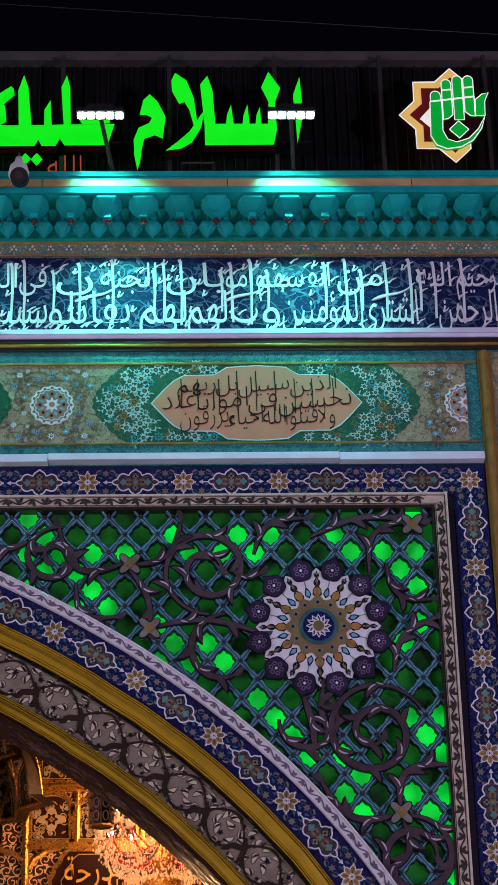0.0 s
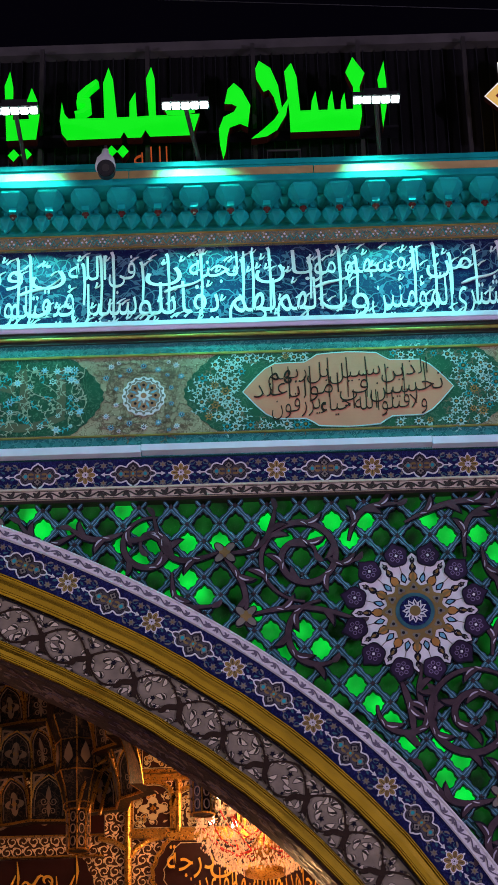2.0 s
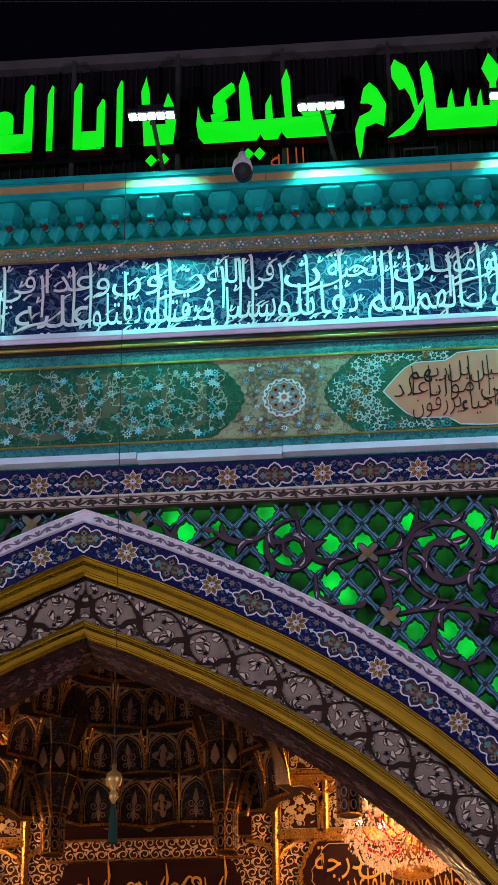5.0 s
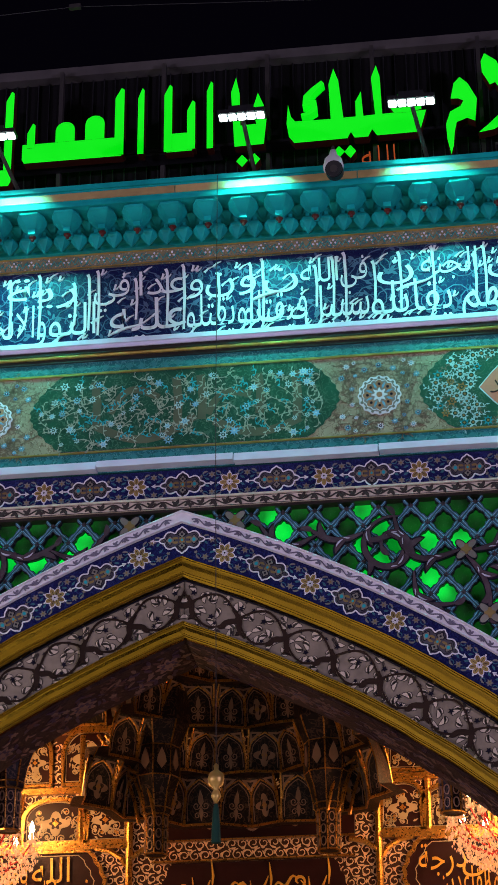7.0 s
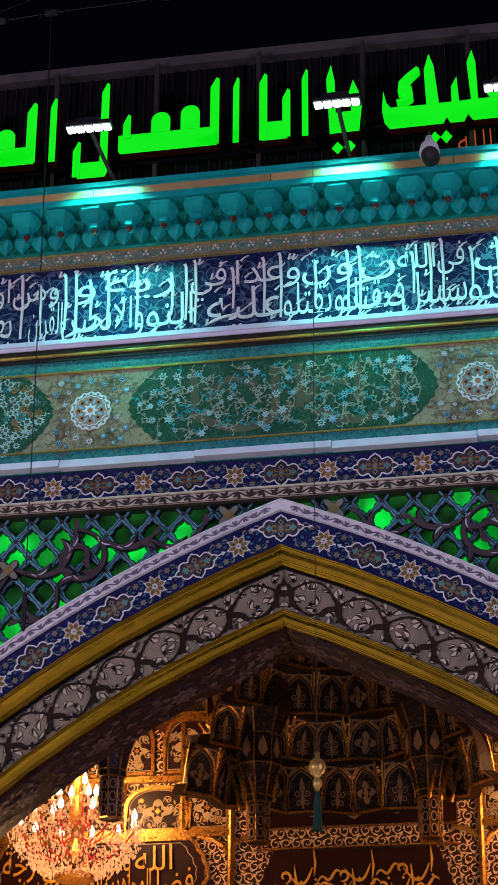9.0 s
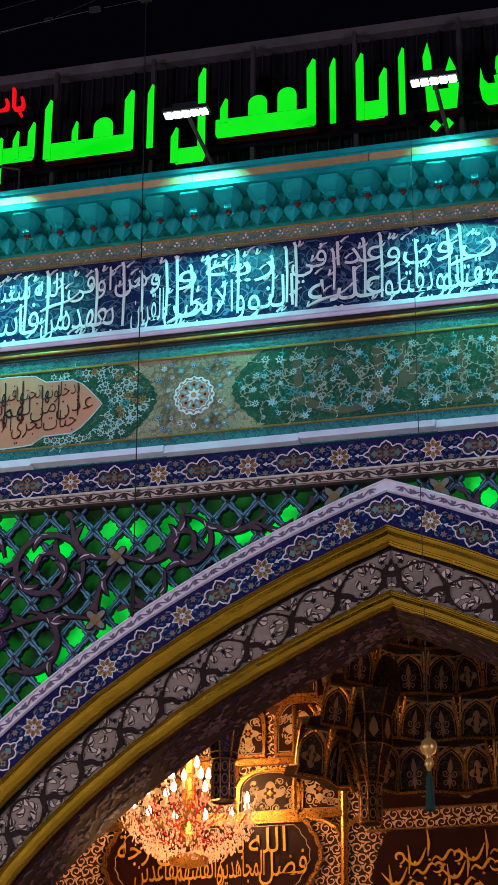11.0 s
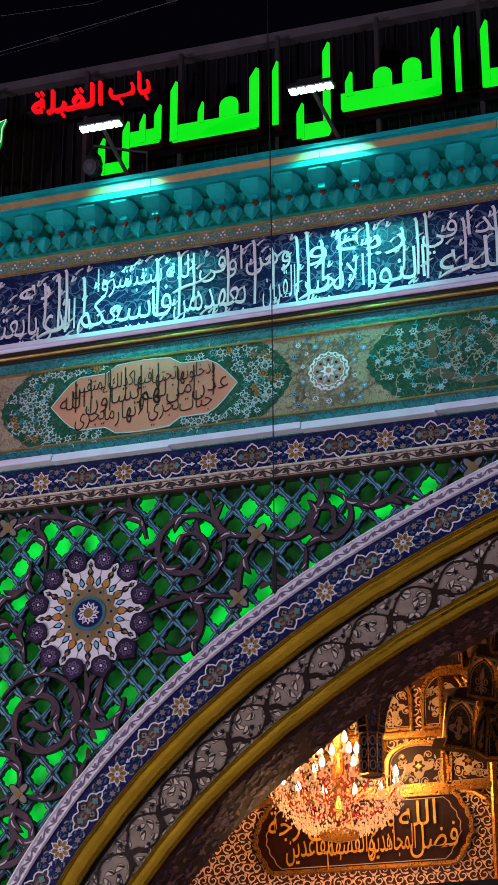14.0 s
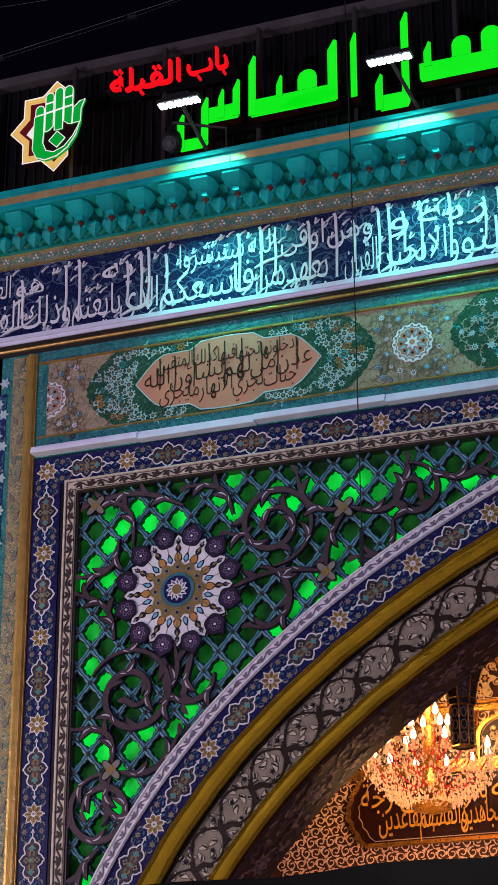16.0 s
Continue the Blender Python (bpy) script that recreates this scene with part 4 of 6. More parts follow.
for sgn, words, lab in ((1, W_A, 0), (-1, W_B, 1)):
    car = thing("inscription_panel", "salmon cartouche with black script inside a green floral field", "tile panel", "inscription panels", "structure")
    c = sgn * 3.215
    s = Shape()
    s.poly(lobed_end(c - 1.30, c + 1.30, 8.545, 9.225, 0.26), -0.012, 0.0, 0)
    s.out("green_field", PANELG, car)
    shape = []
    for x, z in [(0.84, 0.0), (0.79, 0.06), (0.73, 0.13), (0.66, 0.2), (0.58, 0.245), (0.34, 0.25), (0.29, 0.28), (0.24, 0.315), (0.12, 0.325), (0, 0.33)]:
        shape.append((x, z))
    full = shape + [(-a, b) for a, b in shape[-2::-1]]
    full = full + [(a, -b) for a, b in full[-2:0:-1]]
    s = Shape()
    s.poly([(c + a, 8.88 + b) for a, b in full], -0.018, -0.01, 0)
    s.ribbon([(c + a, 8.88 + b) for a, b in full], 0.008, -0.020, -0.01, 1, closed=True)
    s.out("cartouche_field", [SALMON, PALE], car)
    rnd = random.Random(31 + lab)
    s = Shape()
    placed = []
    tries = 0
    while len(placed) < 140 and tries < 4000:
        tries += 1
        x, z = rnd.uniform(-1.2, 1.2), rnd.uniform(-0.31, 0.31)
        if abs(x) > 1.27 - 0.3 * (abs(z) / 0.34) ** 1.7 - 0.03:
            continue
        if abs(x) < 0.90 - 0.35 * abs(z) and abs(z) < (0.36 if abs(x) < 0.34 else 0.285):
            continue
        if any((x - a) ** 2 + (z - b) ** 2 < 0.0038 for a, b in placed):
            continue
        placed.append((x, z))
        r = rnd.uniform(0.028, 0.05)
        blossom(s, c + x, 8.88 + z, r, rnd.choice((6, 8)), (rnd.choice((0, 0, 0, 0, 1, 3)), 2, 1), -0.017)
        for q in range(2):
            sprig(s, rnd, c + x, 8.88 + z, rnd.uniform(0, 6.28), 0.085, rnd.choice((0, 0, 4)), -0.0135)
    s.out("blossom_field", [PALE, ORANGE, PANELG, TURQ, BROWN], car)
    # script in three stepped tiers, from the right
    for tier, (z, reach, h) in enumerate(((8.69, 0.62, 0.24), (8.83, 0.76, 0.25), (8.98, 0.64, 0.20))):
        line = words[tier::3]
        ws = [max(p[0] for p in wd[0]) - min(p[0] for p in wd[0]) for wd in line]
        xr = c + reach
        for wd, q in zip(line, ws):
            adv = 2 * reach * q / sum(ws)
            inscribe("word", wd, INK, car, xr - adv * 0.98, xr, z, 1, h, -0.024 - 0.001 * tier, 0.10)
            xr -= adv
    s = Shape()
    for k in range(9):
        x = c - 0.62 + 0.155 * k + rnd.uniform(-0.02, 0.02)
        top = 9.16 if abs(x - c) < 0.3 else 9.09
        s.ribbon([(x, 8.76 + rnd.uniform(0, 0.1)), (x + 0.003, 8.95), (x - 0.004, top)], lambda t: 0.006 + 0.003 * t, -0.0265, -0.02, 0)
    s.out("tall_strokes", INK, car)

mid = thing("flowered_panel", "green tile panel with pale flowering stems and faded broad script", "tile panel", kind="structure")
s = Shape()
s.poly(lobed_end(-1.255, 1.255, 8.545, 9.225, 0.26), -0.012, 0.0, 0)
s.out("green_field", PANELG, mid)
FADED = mat("faded_umber_script", (0.095, 0.095, 0.06), 0.4)
s = Shape()
for k, (x, z, w_, h) in enumerate(((0.92, 8.72, 0.07, 0.42), (0.62, 8.78, 0.07, 0.36), (0.15, 8.76, 0.07, 0.40), (-0.05, 8.72, 0.07, 0.44), (-0.72, 8.74, 0.07, 0.42))):
    s.ribbon([(x, z), (x + 0.01, z + h / 2), (x - 0.01, z + h)], w_, -0.0145, -0.01, 0)
s.ribbon(bow((0.95, 8.72), (0.25, 8.74), 0.16), 0.07, -0.0143, -0.01, 0)
s.ribbon(bow((0.1, 8.80), (-0.72, 8.76), 0.20), 0.07, -0.0141, -0.01, 0)
s.ribbon(bow((0.55, 8.95), (0.2, 8.80), -0.3), 0.06, -0.0147, -0.01, 0)
s.ribbon(bow((-0.2, 8.98), (-0.6, 8.86), -0.35), 0.06, -0.0149, -0.01, 0)
s.out("faded_script", FADED, mid, "faded umber brush bars")
rnd = random.Random(77)
s = Shape()
for k in range(120):
    x, z = -1.16 + 0.0967 * (k % 24) + rnd.uniform(-0.04, 0.04), -0.265 + 0.13 * (k // 24) + rnd.uniform(-0.03, 0.03)
    if abs(x) > 1.19 - 0.26 * (abs(z) / 0.34) ** 1.7:
        continue
    a = rnd.uniform(0, 6.28)
    a = math.atan2(-z, rnd.choice((-0.3, 0.3)))
    sprig(s, rnd, x, 8.88 + z, a, 0.17, 3, -0.017)
    sprig(s, rnd, x, 8.88 + z, a + 1.2, 0.09, rnd.choice((3, 4)), -0.0175)
    if k % 5 < 2 or abs(x) > 0.85:
        blossom(s, x, 8.88 + z, rnd.uniform(0.02, 0.044), rnd.choice((6, 8)), (rnd.choice((0, 0, 0, 2)), rnd.choice((1, 1, 2)), 0), -0.020)
s.out("flower_stems", [PALE, PANELG, SKYB, mat("dull_ivory_stem", (0.30, 0.31, 0.24), 0.4), TURQ], mid)

for x in (-4.89, -1.585, 1.585, 4.89):
    med = thing("round_medallion", "white-ringed tile medallion with a gold and blue flower", "medallion", "panel medallions", "structure")
    s = Shape()
    r = 0.17
    edge = lambda q: [(x + a if abs(x) < 2 else max(min(x + a, 4.895), -4.895), 8.87 + b) for a, b in q]
    s.poly(edge(ring(0, 0, r, 96, 0, 0.035, 16)), -0.016, 0.0, 0)
    s.poly(edge(ring(0, 0, r * 0.86, 64)), -0.019, 0.0, 1)
    for k in range(16):
        t = math.pi * k / 8
        s.poly(edge(ring(r * 0.9 * math.cos(t), r * 0.9 * math.sin(t), 0.012, 8)), -0.020, 0.0, 4)
    for k in range(8):
        t = math.pi * k / 4
        s.poly(edge(ring(r * 0.56 * math.cos(t), r * 0.56 * math.sin(t), 0.034, 14, t, 0.2, 3)), -0.022, 0.0, 2)
        s.poly(edge(ring(r * 0.56 * math.cos(t), r * 0.56 * math.sin(t), 0.012, 8)), -0.025, 0.0, 3)
    s.ribbon(edge(ring(0, 0, r * 0.78, 64, 0, 0.05, 16)), 0.006, -0.0215, 0.0, 0, closed=True)
    for k in range(8):
        t = math.pi * (k + 0.5) / 4
        s.poly(edge(leaf(r * 0.36 * math.cos(t), r * 0.36 * math.sin(t), t, 0.055, 0.022)), -0.023, 0.0, 5)
    s.poly(edge(star(0, 0, r * 0.40, r * 0.22, 8)), -0.026, 0.0, 0)
    s.poly(edge(ring(0, 0, r * 0.14, 12)), -0.029, 0.0, 2)
    s.out("medallion_tile", [WHITE, mat("dusky_blue_glaze", (0.27, 0.235, 0.21), 0.3) if x < -4 else bpy.data.materials["dusky_blue_glaze"], mat("dull_ochre_glaze", (0.40, 0.19, 0.11), 0.35) if x < -4 else bpy.data.materials["dull_ochre_glaze"], BLACK, GREY, SKYB], med)
    rnd = random.Random(int(x * 10) + 99)
    s = Shape()
    spots = [(q * a, e * b) for a, b in ((0.115, 0.235), (0.26, 0.27), (0.22, 0.07), (0.0, 0.27), (0.30, 0.17), (0.19, 0.185), (0.20, 0.30)) for q in (-1, 1) for e in (-1, 1)]
    for a, b in sorted(set(spots)):
        if abs(x + a) < 4.86:
            blossom(s, x + a, 8.87 + b, (0.030 if abs(a) != 0.19 and abs(b) < 0.29 else 0.02) if abs(b) > 0.1 else 0.024, 8, (rnd.choice((0, 1, 1)), rnd.choice((1, 3)), 0), -0.014)
            for q in range(5):
                sprig(s, rnd, x + a * 0.93, 8.87 + b * 0.95, rnd.uniform(0, 6.28), 0.12, 2, -0.010)
    s.out("scattered_blossoms", [WHITE, SKYB, BROWN, NAVY], med)

# ---- white ledge in overlapping lengths ----
cuts = [5.0, 3.85, 1.567, 0.416, -0.69, -1.81, -2.95, -4.0, -5.0]
for k in range(8):
    led = Shape()
    up = 0.012 * (k % 2)
    led.box(cuts[k + 1] + 0.003, cuts[k] - 0.003, -0.09 - up, 0.0, 8.345 + up * 0.8, 8.385 + up * 0.8)
    led.box(cuts[k + 1] + 0.003, cuts[k] - 0.003, -0.075 - up, 0.0, 8.385 + up * 0.8, 8.415)
    tagged(led.out("ledge_board", LEDGE), "white painted ledge board above the arch border", "ledge", "ledge boards", "structure")

# ---- frieze: mouldings, gilt border, script ----
fr = thing("frieze", "navy tile frieze with white script and scrolling stems", "frieze", kind="structure")
s = Shape()
s.box(-9, 9, -0.085, 0.0, 9.475, 9.515)
s.box(-9, 9, -0.06, 0.0, 9.445, 9.475)
s.out("white_sill", LEDGE, fr, "white sill under the script")
s = Shape()
s.box(-9, 9, -0.05, 0.0, 9.41, 9.443)
s.box(-9, 9, -0.025, 0.0, 9.35, 9.38)
s.out("dark_moulding", DARKM, fr)
s = Shape()
s.rod([(-9, -0.03, 9.396), (9, -0.03, 9.396)], 0.016, 0, 8)
s.out("gilt_rod", GOLDD, fr)
s = Shape()
s.box(-9, 9, -0.05, 0.0, 10.215, 10.345)
s.out("gilt_border", GILTB, fr)
s = Shape()
for k in range(72):
    x = -5.35 + 0.15 * k
    for a, b in ((0, 0.02), (-0.018, -0.008), (0.018, -0.008)):
        s.poly(ring(x + a, 10.285 + b, 0.009, 6), -0.055, -0.05, 0)
    s.ribbon([(x + 0.02, 10.25), (x + 0.045, 10.30), (x + 0.075, 10.25), (x + 0.105, 10.30), (x + 0.13, 10.25)], 0.008, -0.054, -0.05, 1)
s.box(-9, 9, -0.058, -0.05, 10.333, 10.345, 2)
s.box(-9, 9, -0.058, -0.05, 10.215, 10.224, 2)
s.out("border_pattern", [WHITE, TEALP, GOLDD], fr)
STEM = mat("pale_teal_stem_glaze", (0.085, 0.13, 0.21), 0.35)
rnd = random.Random(5)
s = Shape()
for k in range(190):
    x = -5.45 + 0.0575 * k
    z = 9.70 + 0.34 * (k % 2) + rnd.uniform(-0.06, 0.06)
    s.ribbon(spiral(x, z, 0.15, 0.03, rnd.uniform(0, 6), rnd.choice((-1.4, 1.4)), 14), 0.008, -0.0225 - 0.00001 * k, -0.02, 0)
    for q in range(5):
        a = rnd.uniform(0, 6.28)
        s.poly(leaf(x + 0.1 * math.cos(a), z + 0.1 * math.sin(a), a + 1.2, 0.06, 0.026), -0.0247 - 0.00001 * k - 0.000002 * q, -0.02, 0)
s.out("scrolling_stems", STEM, fr)
SCRIPT = mat("white_script_glaze", (0.78, 0.78, 0.80), 0.3, var=0.08)
# words from the right: ends, foot line and height; the lower row carries the line, the upper row fills above it
LOWER = (("بسم", 5.2, 5.5), ("الرحمن", 4.72, 5.2), ("اشترى", 4.08, 4.55), ("المؤمنين", 3.44, 4.1), ("و", 3.27, 3.42), ("الهم", 2.67, 3.05), ("لهم", 2.28, 2.66), ("يقاتلو", 1.54, 2.2), ("سبيل", 1.0, 1.53), ("فيقتلو", 0.5, 1.02), ("ويقتلو", 0.02, 0.52), ("عليه", -0.62, 0.02), ("التو", -1.14, -0.74), ("والانجيل", -1.86, -1.16), ("القران", -2.15, -1.86), ("بعهده", -2.76, -2.3), ("من", -2.95, -2.74), ("فا", -3.15, -2.97), ("ببيعكم", -3.84, -3.16), ("الذي", -4.22, -3.86), ("بايعتم", -4.68, -4.22), ("وذلك", -5.18, -4.7), ("الفوز", -5.6, -5.2))
UPPER = (("الرحيم", 4.88, 5.3), ("الله", 4.55, 4.84), ("من", 3.9, 4.27), ("انفسهم", 3.25, 3.84), ("وامو", 2.98, 3.3), ("بان", 2.5, 2.97), ("الجنة", 1.96, 2.42), ("ن", 1.6, 1.9), ("في", 1.3, 1.52), ("الله", 0.97, 1.28), ("ن", 0.66, 0.95), ("ون", 0.18, 0.6), ("وعدا", -0.38, 0.16), ("في", -0.76, -0.46), ("رية", -1.5, -0.9), ("و", -1.75, -1.58), ("ومن", -2.3, -1.9), ("اوفى", -2.72, -2.33), ("الله", -3.02, -2.76), ("ستبشروا", -3.66, -3.06), ("به", -4.4, -4.1), ("هو", -5.25, -4.97), ("العظيم", -5.7, -5.3))
for words, z, h, y in ((LOWER, 9.60, 0.42, -0.030), (UPPER, 9.93, 0.32, -0.0318)):
    for (_, x0, x1), glyphs in zip(words, written([wd[0] for wd in words], -0.004)):
        inscribe("word", glyphs, SCRIPT, fr, x0, x1, z, 1, h, y, 0.02)
s = Shape()
rnd = random.Random(15)
for k in range(300):
    x = -5.4 + 0.0364 * k
    z = rnd.choice((9.56, 9.70, 9.85, 9.98, 10.08, 10.13)) + rnd.uniform(-0.03, 0.02)
    if rnd.random() < 0.5:
        s.ribbon([(x, z), (x + 0.035, z + 0.035), (x + 0.07, z + 0.05)], lambda t: 0.014 * (1.1 - t), -0.036, -0.02, 0)
    else:
        s.ribbon([(x, z), (x + 0.012, z + 0.022), (x + 0.02, z + 0.05)], lambda t: 0.013 * (0.4 + t), -0.036, -0.02, 0)
        s.ribbon([(x, z), (x + 0.03, z + 0.01), (x + 0.05, z + 0.035)], lambda t: 0.012 * (1.2 - t), -0.0365, -0.02, 0)
for k in range(9):
    x = -5.4 + 1.2 * k + rnd.uniform(-0.05, 0.05)
    z = rnd.choice((9.56, 9.58, 9.80))
    s.ribbon([(x + 0.03 * q, z + 0.17 * (q / 12) ** 1.6 + 0.02 * math.sin(q * 0.5)) for q in range(13)], lambda t: 0.025 * (1.15 - t) * min(1, 5 * t + 0.25), -0.0385, -0.02, 0)
    if k % 2:
        s.ribbon([(x + 0.16 + 0.10 * math.cos(a), 9.70 + 0.09 * math.sin(a)) for a in [math.pi * (0.95 + 1.15 * q / 12) for q in range(13)]], lambda t: 0.03 * (1.1 - abs(t - 0.5) * 1.5), -0.0375, -0.02, 0)
for k, x in enumerate((4.93, 4.7, 4.58, 4.50, 4.30, 4.10, 3.97, 3.80, 3.33, 3.19, 3.03, 2.95, 2.62, 2.48, 2.40, 2.06, 1.79, 1.58, 1.34, 1.24, 1.10, 0.66, 0.56, 0.29, 0.0, -0.14, -0.40, -0.72, -0.80, -0.92, -1.22, -1.47, -1.62, -1.75, -1.84, -2.06, -2.22, -2.46, -2.77, -2.90, -3.10, -3.78, -3.95, -4.02, -4.15, -4.62, -4.75, -5.18)):
    z = 9.58 + (0.0, 0.05, 0.12)[k % 3]
    top = 10.19 - (0.0, 0.03, 0.10)[(k * 7) % 3]
    s.ribbon([(x, z), (x + 0.006, (z + top) / 2), (x - 0.004, top - 0.03), (x - 0.016, top)], lambda t: 0.018 + 0.009 * t, -0.0345, -0.02, 0)
s.out("vowel_strokes", SCRIPT, fr)

# ---- stalactite cornice ----
cor = thing("cornice", "teal painted stalactite cornice under a gilt-striped fascia", "cornice", kind="structure")
s = Shape()
s.box(-9, 9, -0.52, 0.3, 10.69, 10.735)
s.box(-9, 9, -0.50, 0.3, 10.545, 10.69)
s.box(-9, 9, -0.515, 0.3, 10.535, 10.56)
s.out("fascia", TEALP, cor)
for k in range(12):
    x = -9 + 1.5 * k
    s = Shape()
    s.box(x + 0.004, x + 1.496, -0.508, -0.5, 10.60, 10.668)
    s.out("gilt_stripe", mat("ochre_gilt_paint", (0.50, 0.36, 0.15), 0.35, 0.2) if k == 0 else bpy.data.materials["ochre_gilt_paint"], cor)
s = Shape()
s.face([(-9, -0.06, 10.345), (9, -0.06, 10.345), (9, -0.30, 10.54), (-9, -0.30, 10.54)])
s.face([(-9, -0.30, 10.54), (9, -0.30, 10.54), (9, -0.5, 10.54), (-9, -0.5, 10.54)])
s.out("cove", TEALP, cor)


def head_mesh():
    """One stalactite: a faceted hood above, a waist and a hanging pointed bud."""
    s = Shape()
    def band(rings):
        n = len(rings[0])
        i = len(s.v)
        for r in rings:
            s.v.extend(r)
        for a in range(len(rings) - 1):
            for b in range(n - 1):
                s.f.append((i + a * n + b, i + a * n + b + 1, i + (a + 1) * n + b + 1, i + (a + 1) * n + b))
                s.m.append(0)
    def half(w, d, y, z, flat_=0.5):
        return [(-w, y, z), (-w * 0.92, y - d * 0.55, z), (-w * flat_, y - d, z), (w * flat_, y - d, z), (w * 0.92, y - d * 0.55, z), (w, y, z)]
    band([half(0.10, 0.14, -0.31, 10.54, 0.65), half(0.122, 0.175, -0.30, 10.524, 0.62), half(0.124, 0.175, -0.295, 10.508, 0.62), half(0.085, 0.12, -0.265, 10.466, 0.55), half(0.040, 0.07, -0.25, 10.44, 0.6), half(0.034, 0.06, -0.245, 10.436, 0.8), half(0.034, 0.058, -0.24, 10.395, 0.8), half(0.012, 0.02, -0.21, 10.38)])
    return s.mesh("hood", TEALP)


def bud_mesh():
    s = Shape()
    i = 0
    prof = [(0.03, 10.47), (0.024, 10.44), (0.055, 10.425), (0.078, 10.40), (0.078, 10.382), (0.038, 10.325), (0.0, 10.285)]
    s.lathe(0, 0, prof, 0, 6)
    return s.mesh("bud", TEALP)


s = Shape()
s.box(-0.03, 0.03, -0.455, -0.40, 10.405, 10.445)
TAB = s.mesh("tab", TEALP)
s = Shape()
s.lathe(0, 0, [(0.0, 10.405), (0.03, 10.40), (0.032, 10.39), (0.018, 10.382), (0.012, 10.36), (0.0, 10.355)], 0, 8)
KNOB = s.mesh("knob", mat("dark_red_knob", (0.09, 0.02, 0.015), 0.4))
HOOD, BUD = head_mesh(), bud_mesh()
for k in range(-19, 20):
    x = 3.498 + 0.2955 * (k - 12)
    if abs(x) > 5.9:
        continue
    place("hood", HOOD, cor, m=pose(x, -0.02, 0))
    place("hood", HOOD, cor, m=pose(x + 0.148, 0.03, 3.15) @ Matrix.Diagonal((0.5, 0.7, 0.7, 1)))
    place("tab", TAB, cor, m=pose(x, 0.09, -0.005))
    place("knob", KNOB, cor, m=pose(x, -0.32, -0.01))
    for q in (-0.072, 0.076):
        place("bud", BUD, cor, m=pose(x + q, -0.20, 0.01))
s = Shape()
pts = []
for k in range(-41, 42):
    x = 3.498 + 0.2955 / 2 * (k - 24)
    pts += [(x - 0.0739, 10.345), (x, 10.395)]
for a in range(0, len(pts) - 2, 2):
    s.poly([pts[a], pts[a + 1], pts[a + 2]], -0.105, -0.05, 0)
s.out("zigzag_edge", TEALP, cor)
roof = Shape()
roof.box(-9, 9, 0.3, 8, 10.3, 10.6)
tagged(roof.out("roof", STEEL), "flat roof slab behind the sign", "roof", kind="structure")

# ---- sign on the roof edge ----
sf = thing("sign_frame", "dark steel frame with wire mesh behind the lit sign", "sign frame")
s = Shape()
s.box(-9, 9, 0.22, 0.34, 12.355, 12.45)
s.out("top_rail", mat("weathered_grey_paint", (0.075, 0.068, 0.064), 0.6), sf, "weathered grey top rail")
s = Shape()
s.box(-9, 9, 0.24, 0.30, 10.735, 10.79)
s.out("bottom_rail", STEEL, sf)
for k in range(-9, 9):
    x = 0.691 + 0.92 * k
    s = Shape()
    s.box(x - 0.018, x + 0.018, 0.14, 0.20, 10.735, 12.355)
    s.out("post", STEEL, sf)
s = Shape()
s.box(-9, 9, 0.33, 0.36, 10.6, 12.355, 0)
s.out("back_board", MESHM, sf)
s = Shape()
s.box(-0.004, 0.004, 0.305, 0.33, 10.79, 12.355)
RIB = s.mesh("rib", DARK)
for k in range(120):
    place("rib", RIB, sf, m=pose(-6 + 0.1 * k, 0, 0))

sign = thing("green_sign", "lit green acrylic letters on the roof edge", "sign")


def letter(pts, parent=sign, m=GREEN, y=-0.12):
    s = Shape()
    s.poly(pts, y, y + 0.10, 0, side=1)
    return s.out("letter", [m, RETURN], parent)


def diamond(x, z, a, b):
    return letter([(x - a, z), (x, z - b), (x + a, z), (x, z + b)])


s = Shape()
s.box(-3.8, 3.75, -0.019, 0.14, 11.33, 11.355)
s.out("mounting_rail", DARK, sign)
# first word
letter([(3.646, 11.94), (3.585, 11.75), (3.60, 11.5), (3.61, 11.26), (3.655, 11.5), (3.66, 11.7)])
letter([(3.381, 11.99), (3.315, 11.83), (3.375, 11.68), (3.365, 11.46), (3.31, 11.46), (3.30, 11.63), (3.27, 11.55), (3.26, 11.46), (3.21, 11.46), (3.195, 11.655), (3.16, 11.55), (3.15, 11.46), (3.075, 11.46), (3.055, 11.655), (3.02, 11.55), (3.01, 11.46), (2.92, 11.46), (2.90, 11.80), (2.857, 11.95), (2.795, 11.86), (2.828, 11.45), (2.83, 11.245), (3.41, 11.25), (3.44, 11.40), (3.43, 11.68), (3.48, 11.82)])
letter([(2.582, 11.98), (2.55, 11.90), (2.555, 11.79), (2.615, 11.66), (2.66, 11.68), (2.70, 11.60), (2.745, 11.41), (2.765, 11.50), (2.74, 11.72), (2.68, 11.90)])
letter([(2.83, 11.60), (2.77, 11.50), (2.70, 11.38), (2.60, 11.28), (2.496, 11.19), (2.63, 11.21), (2.72, 11.27), (2.80, 11.42)], y=-0.123)
letter([(2.28, 11.55), (2.345, 11.545), (2.385, 11.52), (2.36, 11.47), (2.27, 11.42), (2.23, 11.30), (2.235, 11.15), (2.262, 11.0), (2.285, 11.08), (2.30, 11.22), (2.32, 11.31), (2.41, 11.345), (2.475, 11.31), (2.50, 11.53), (2.43, 11.69), (2.364, 11.76), (2.31, 11.70)])
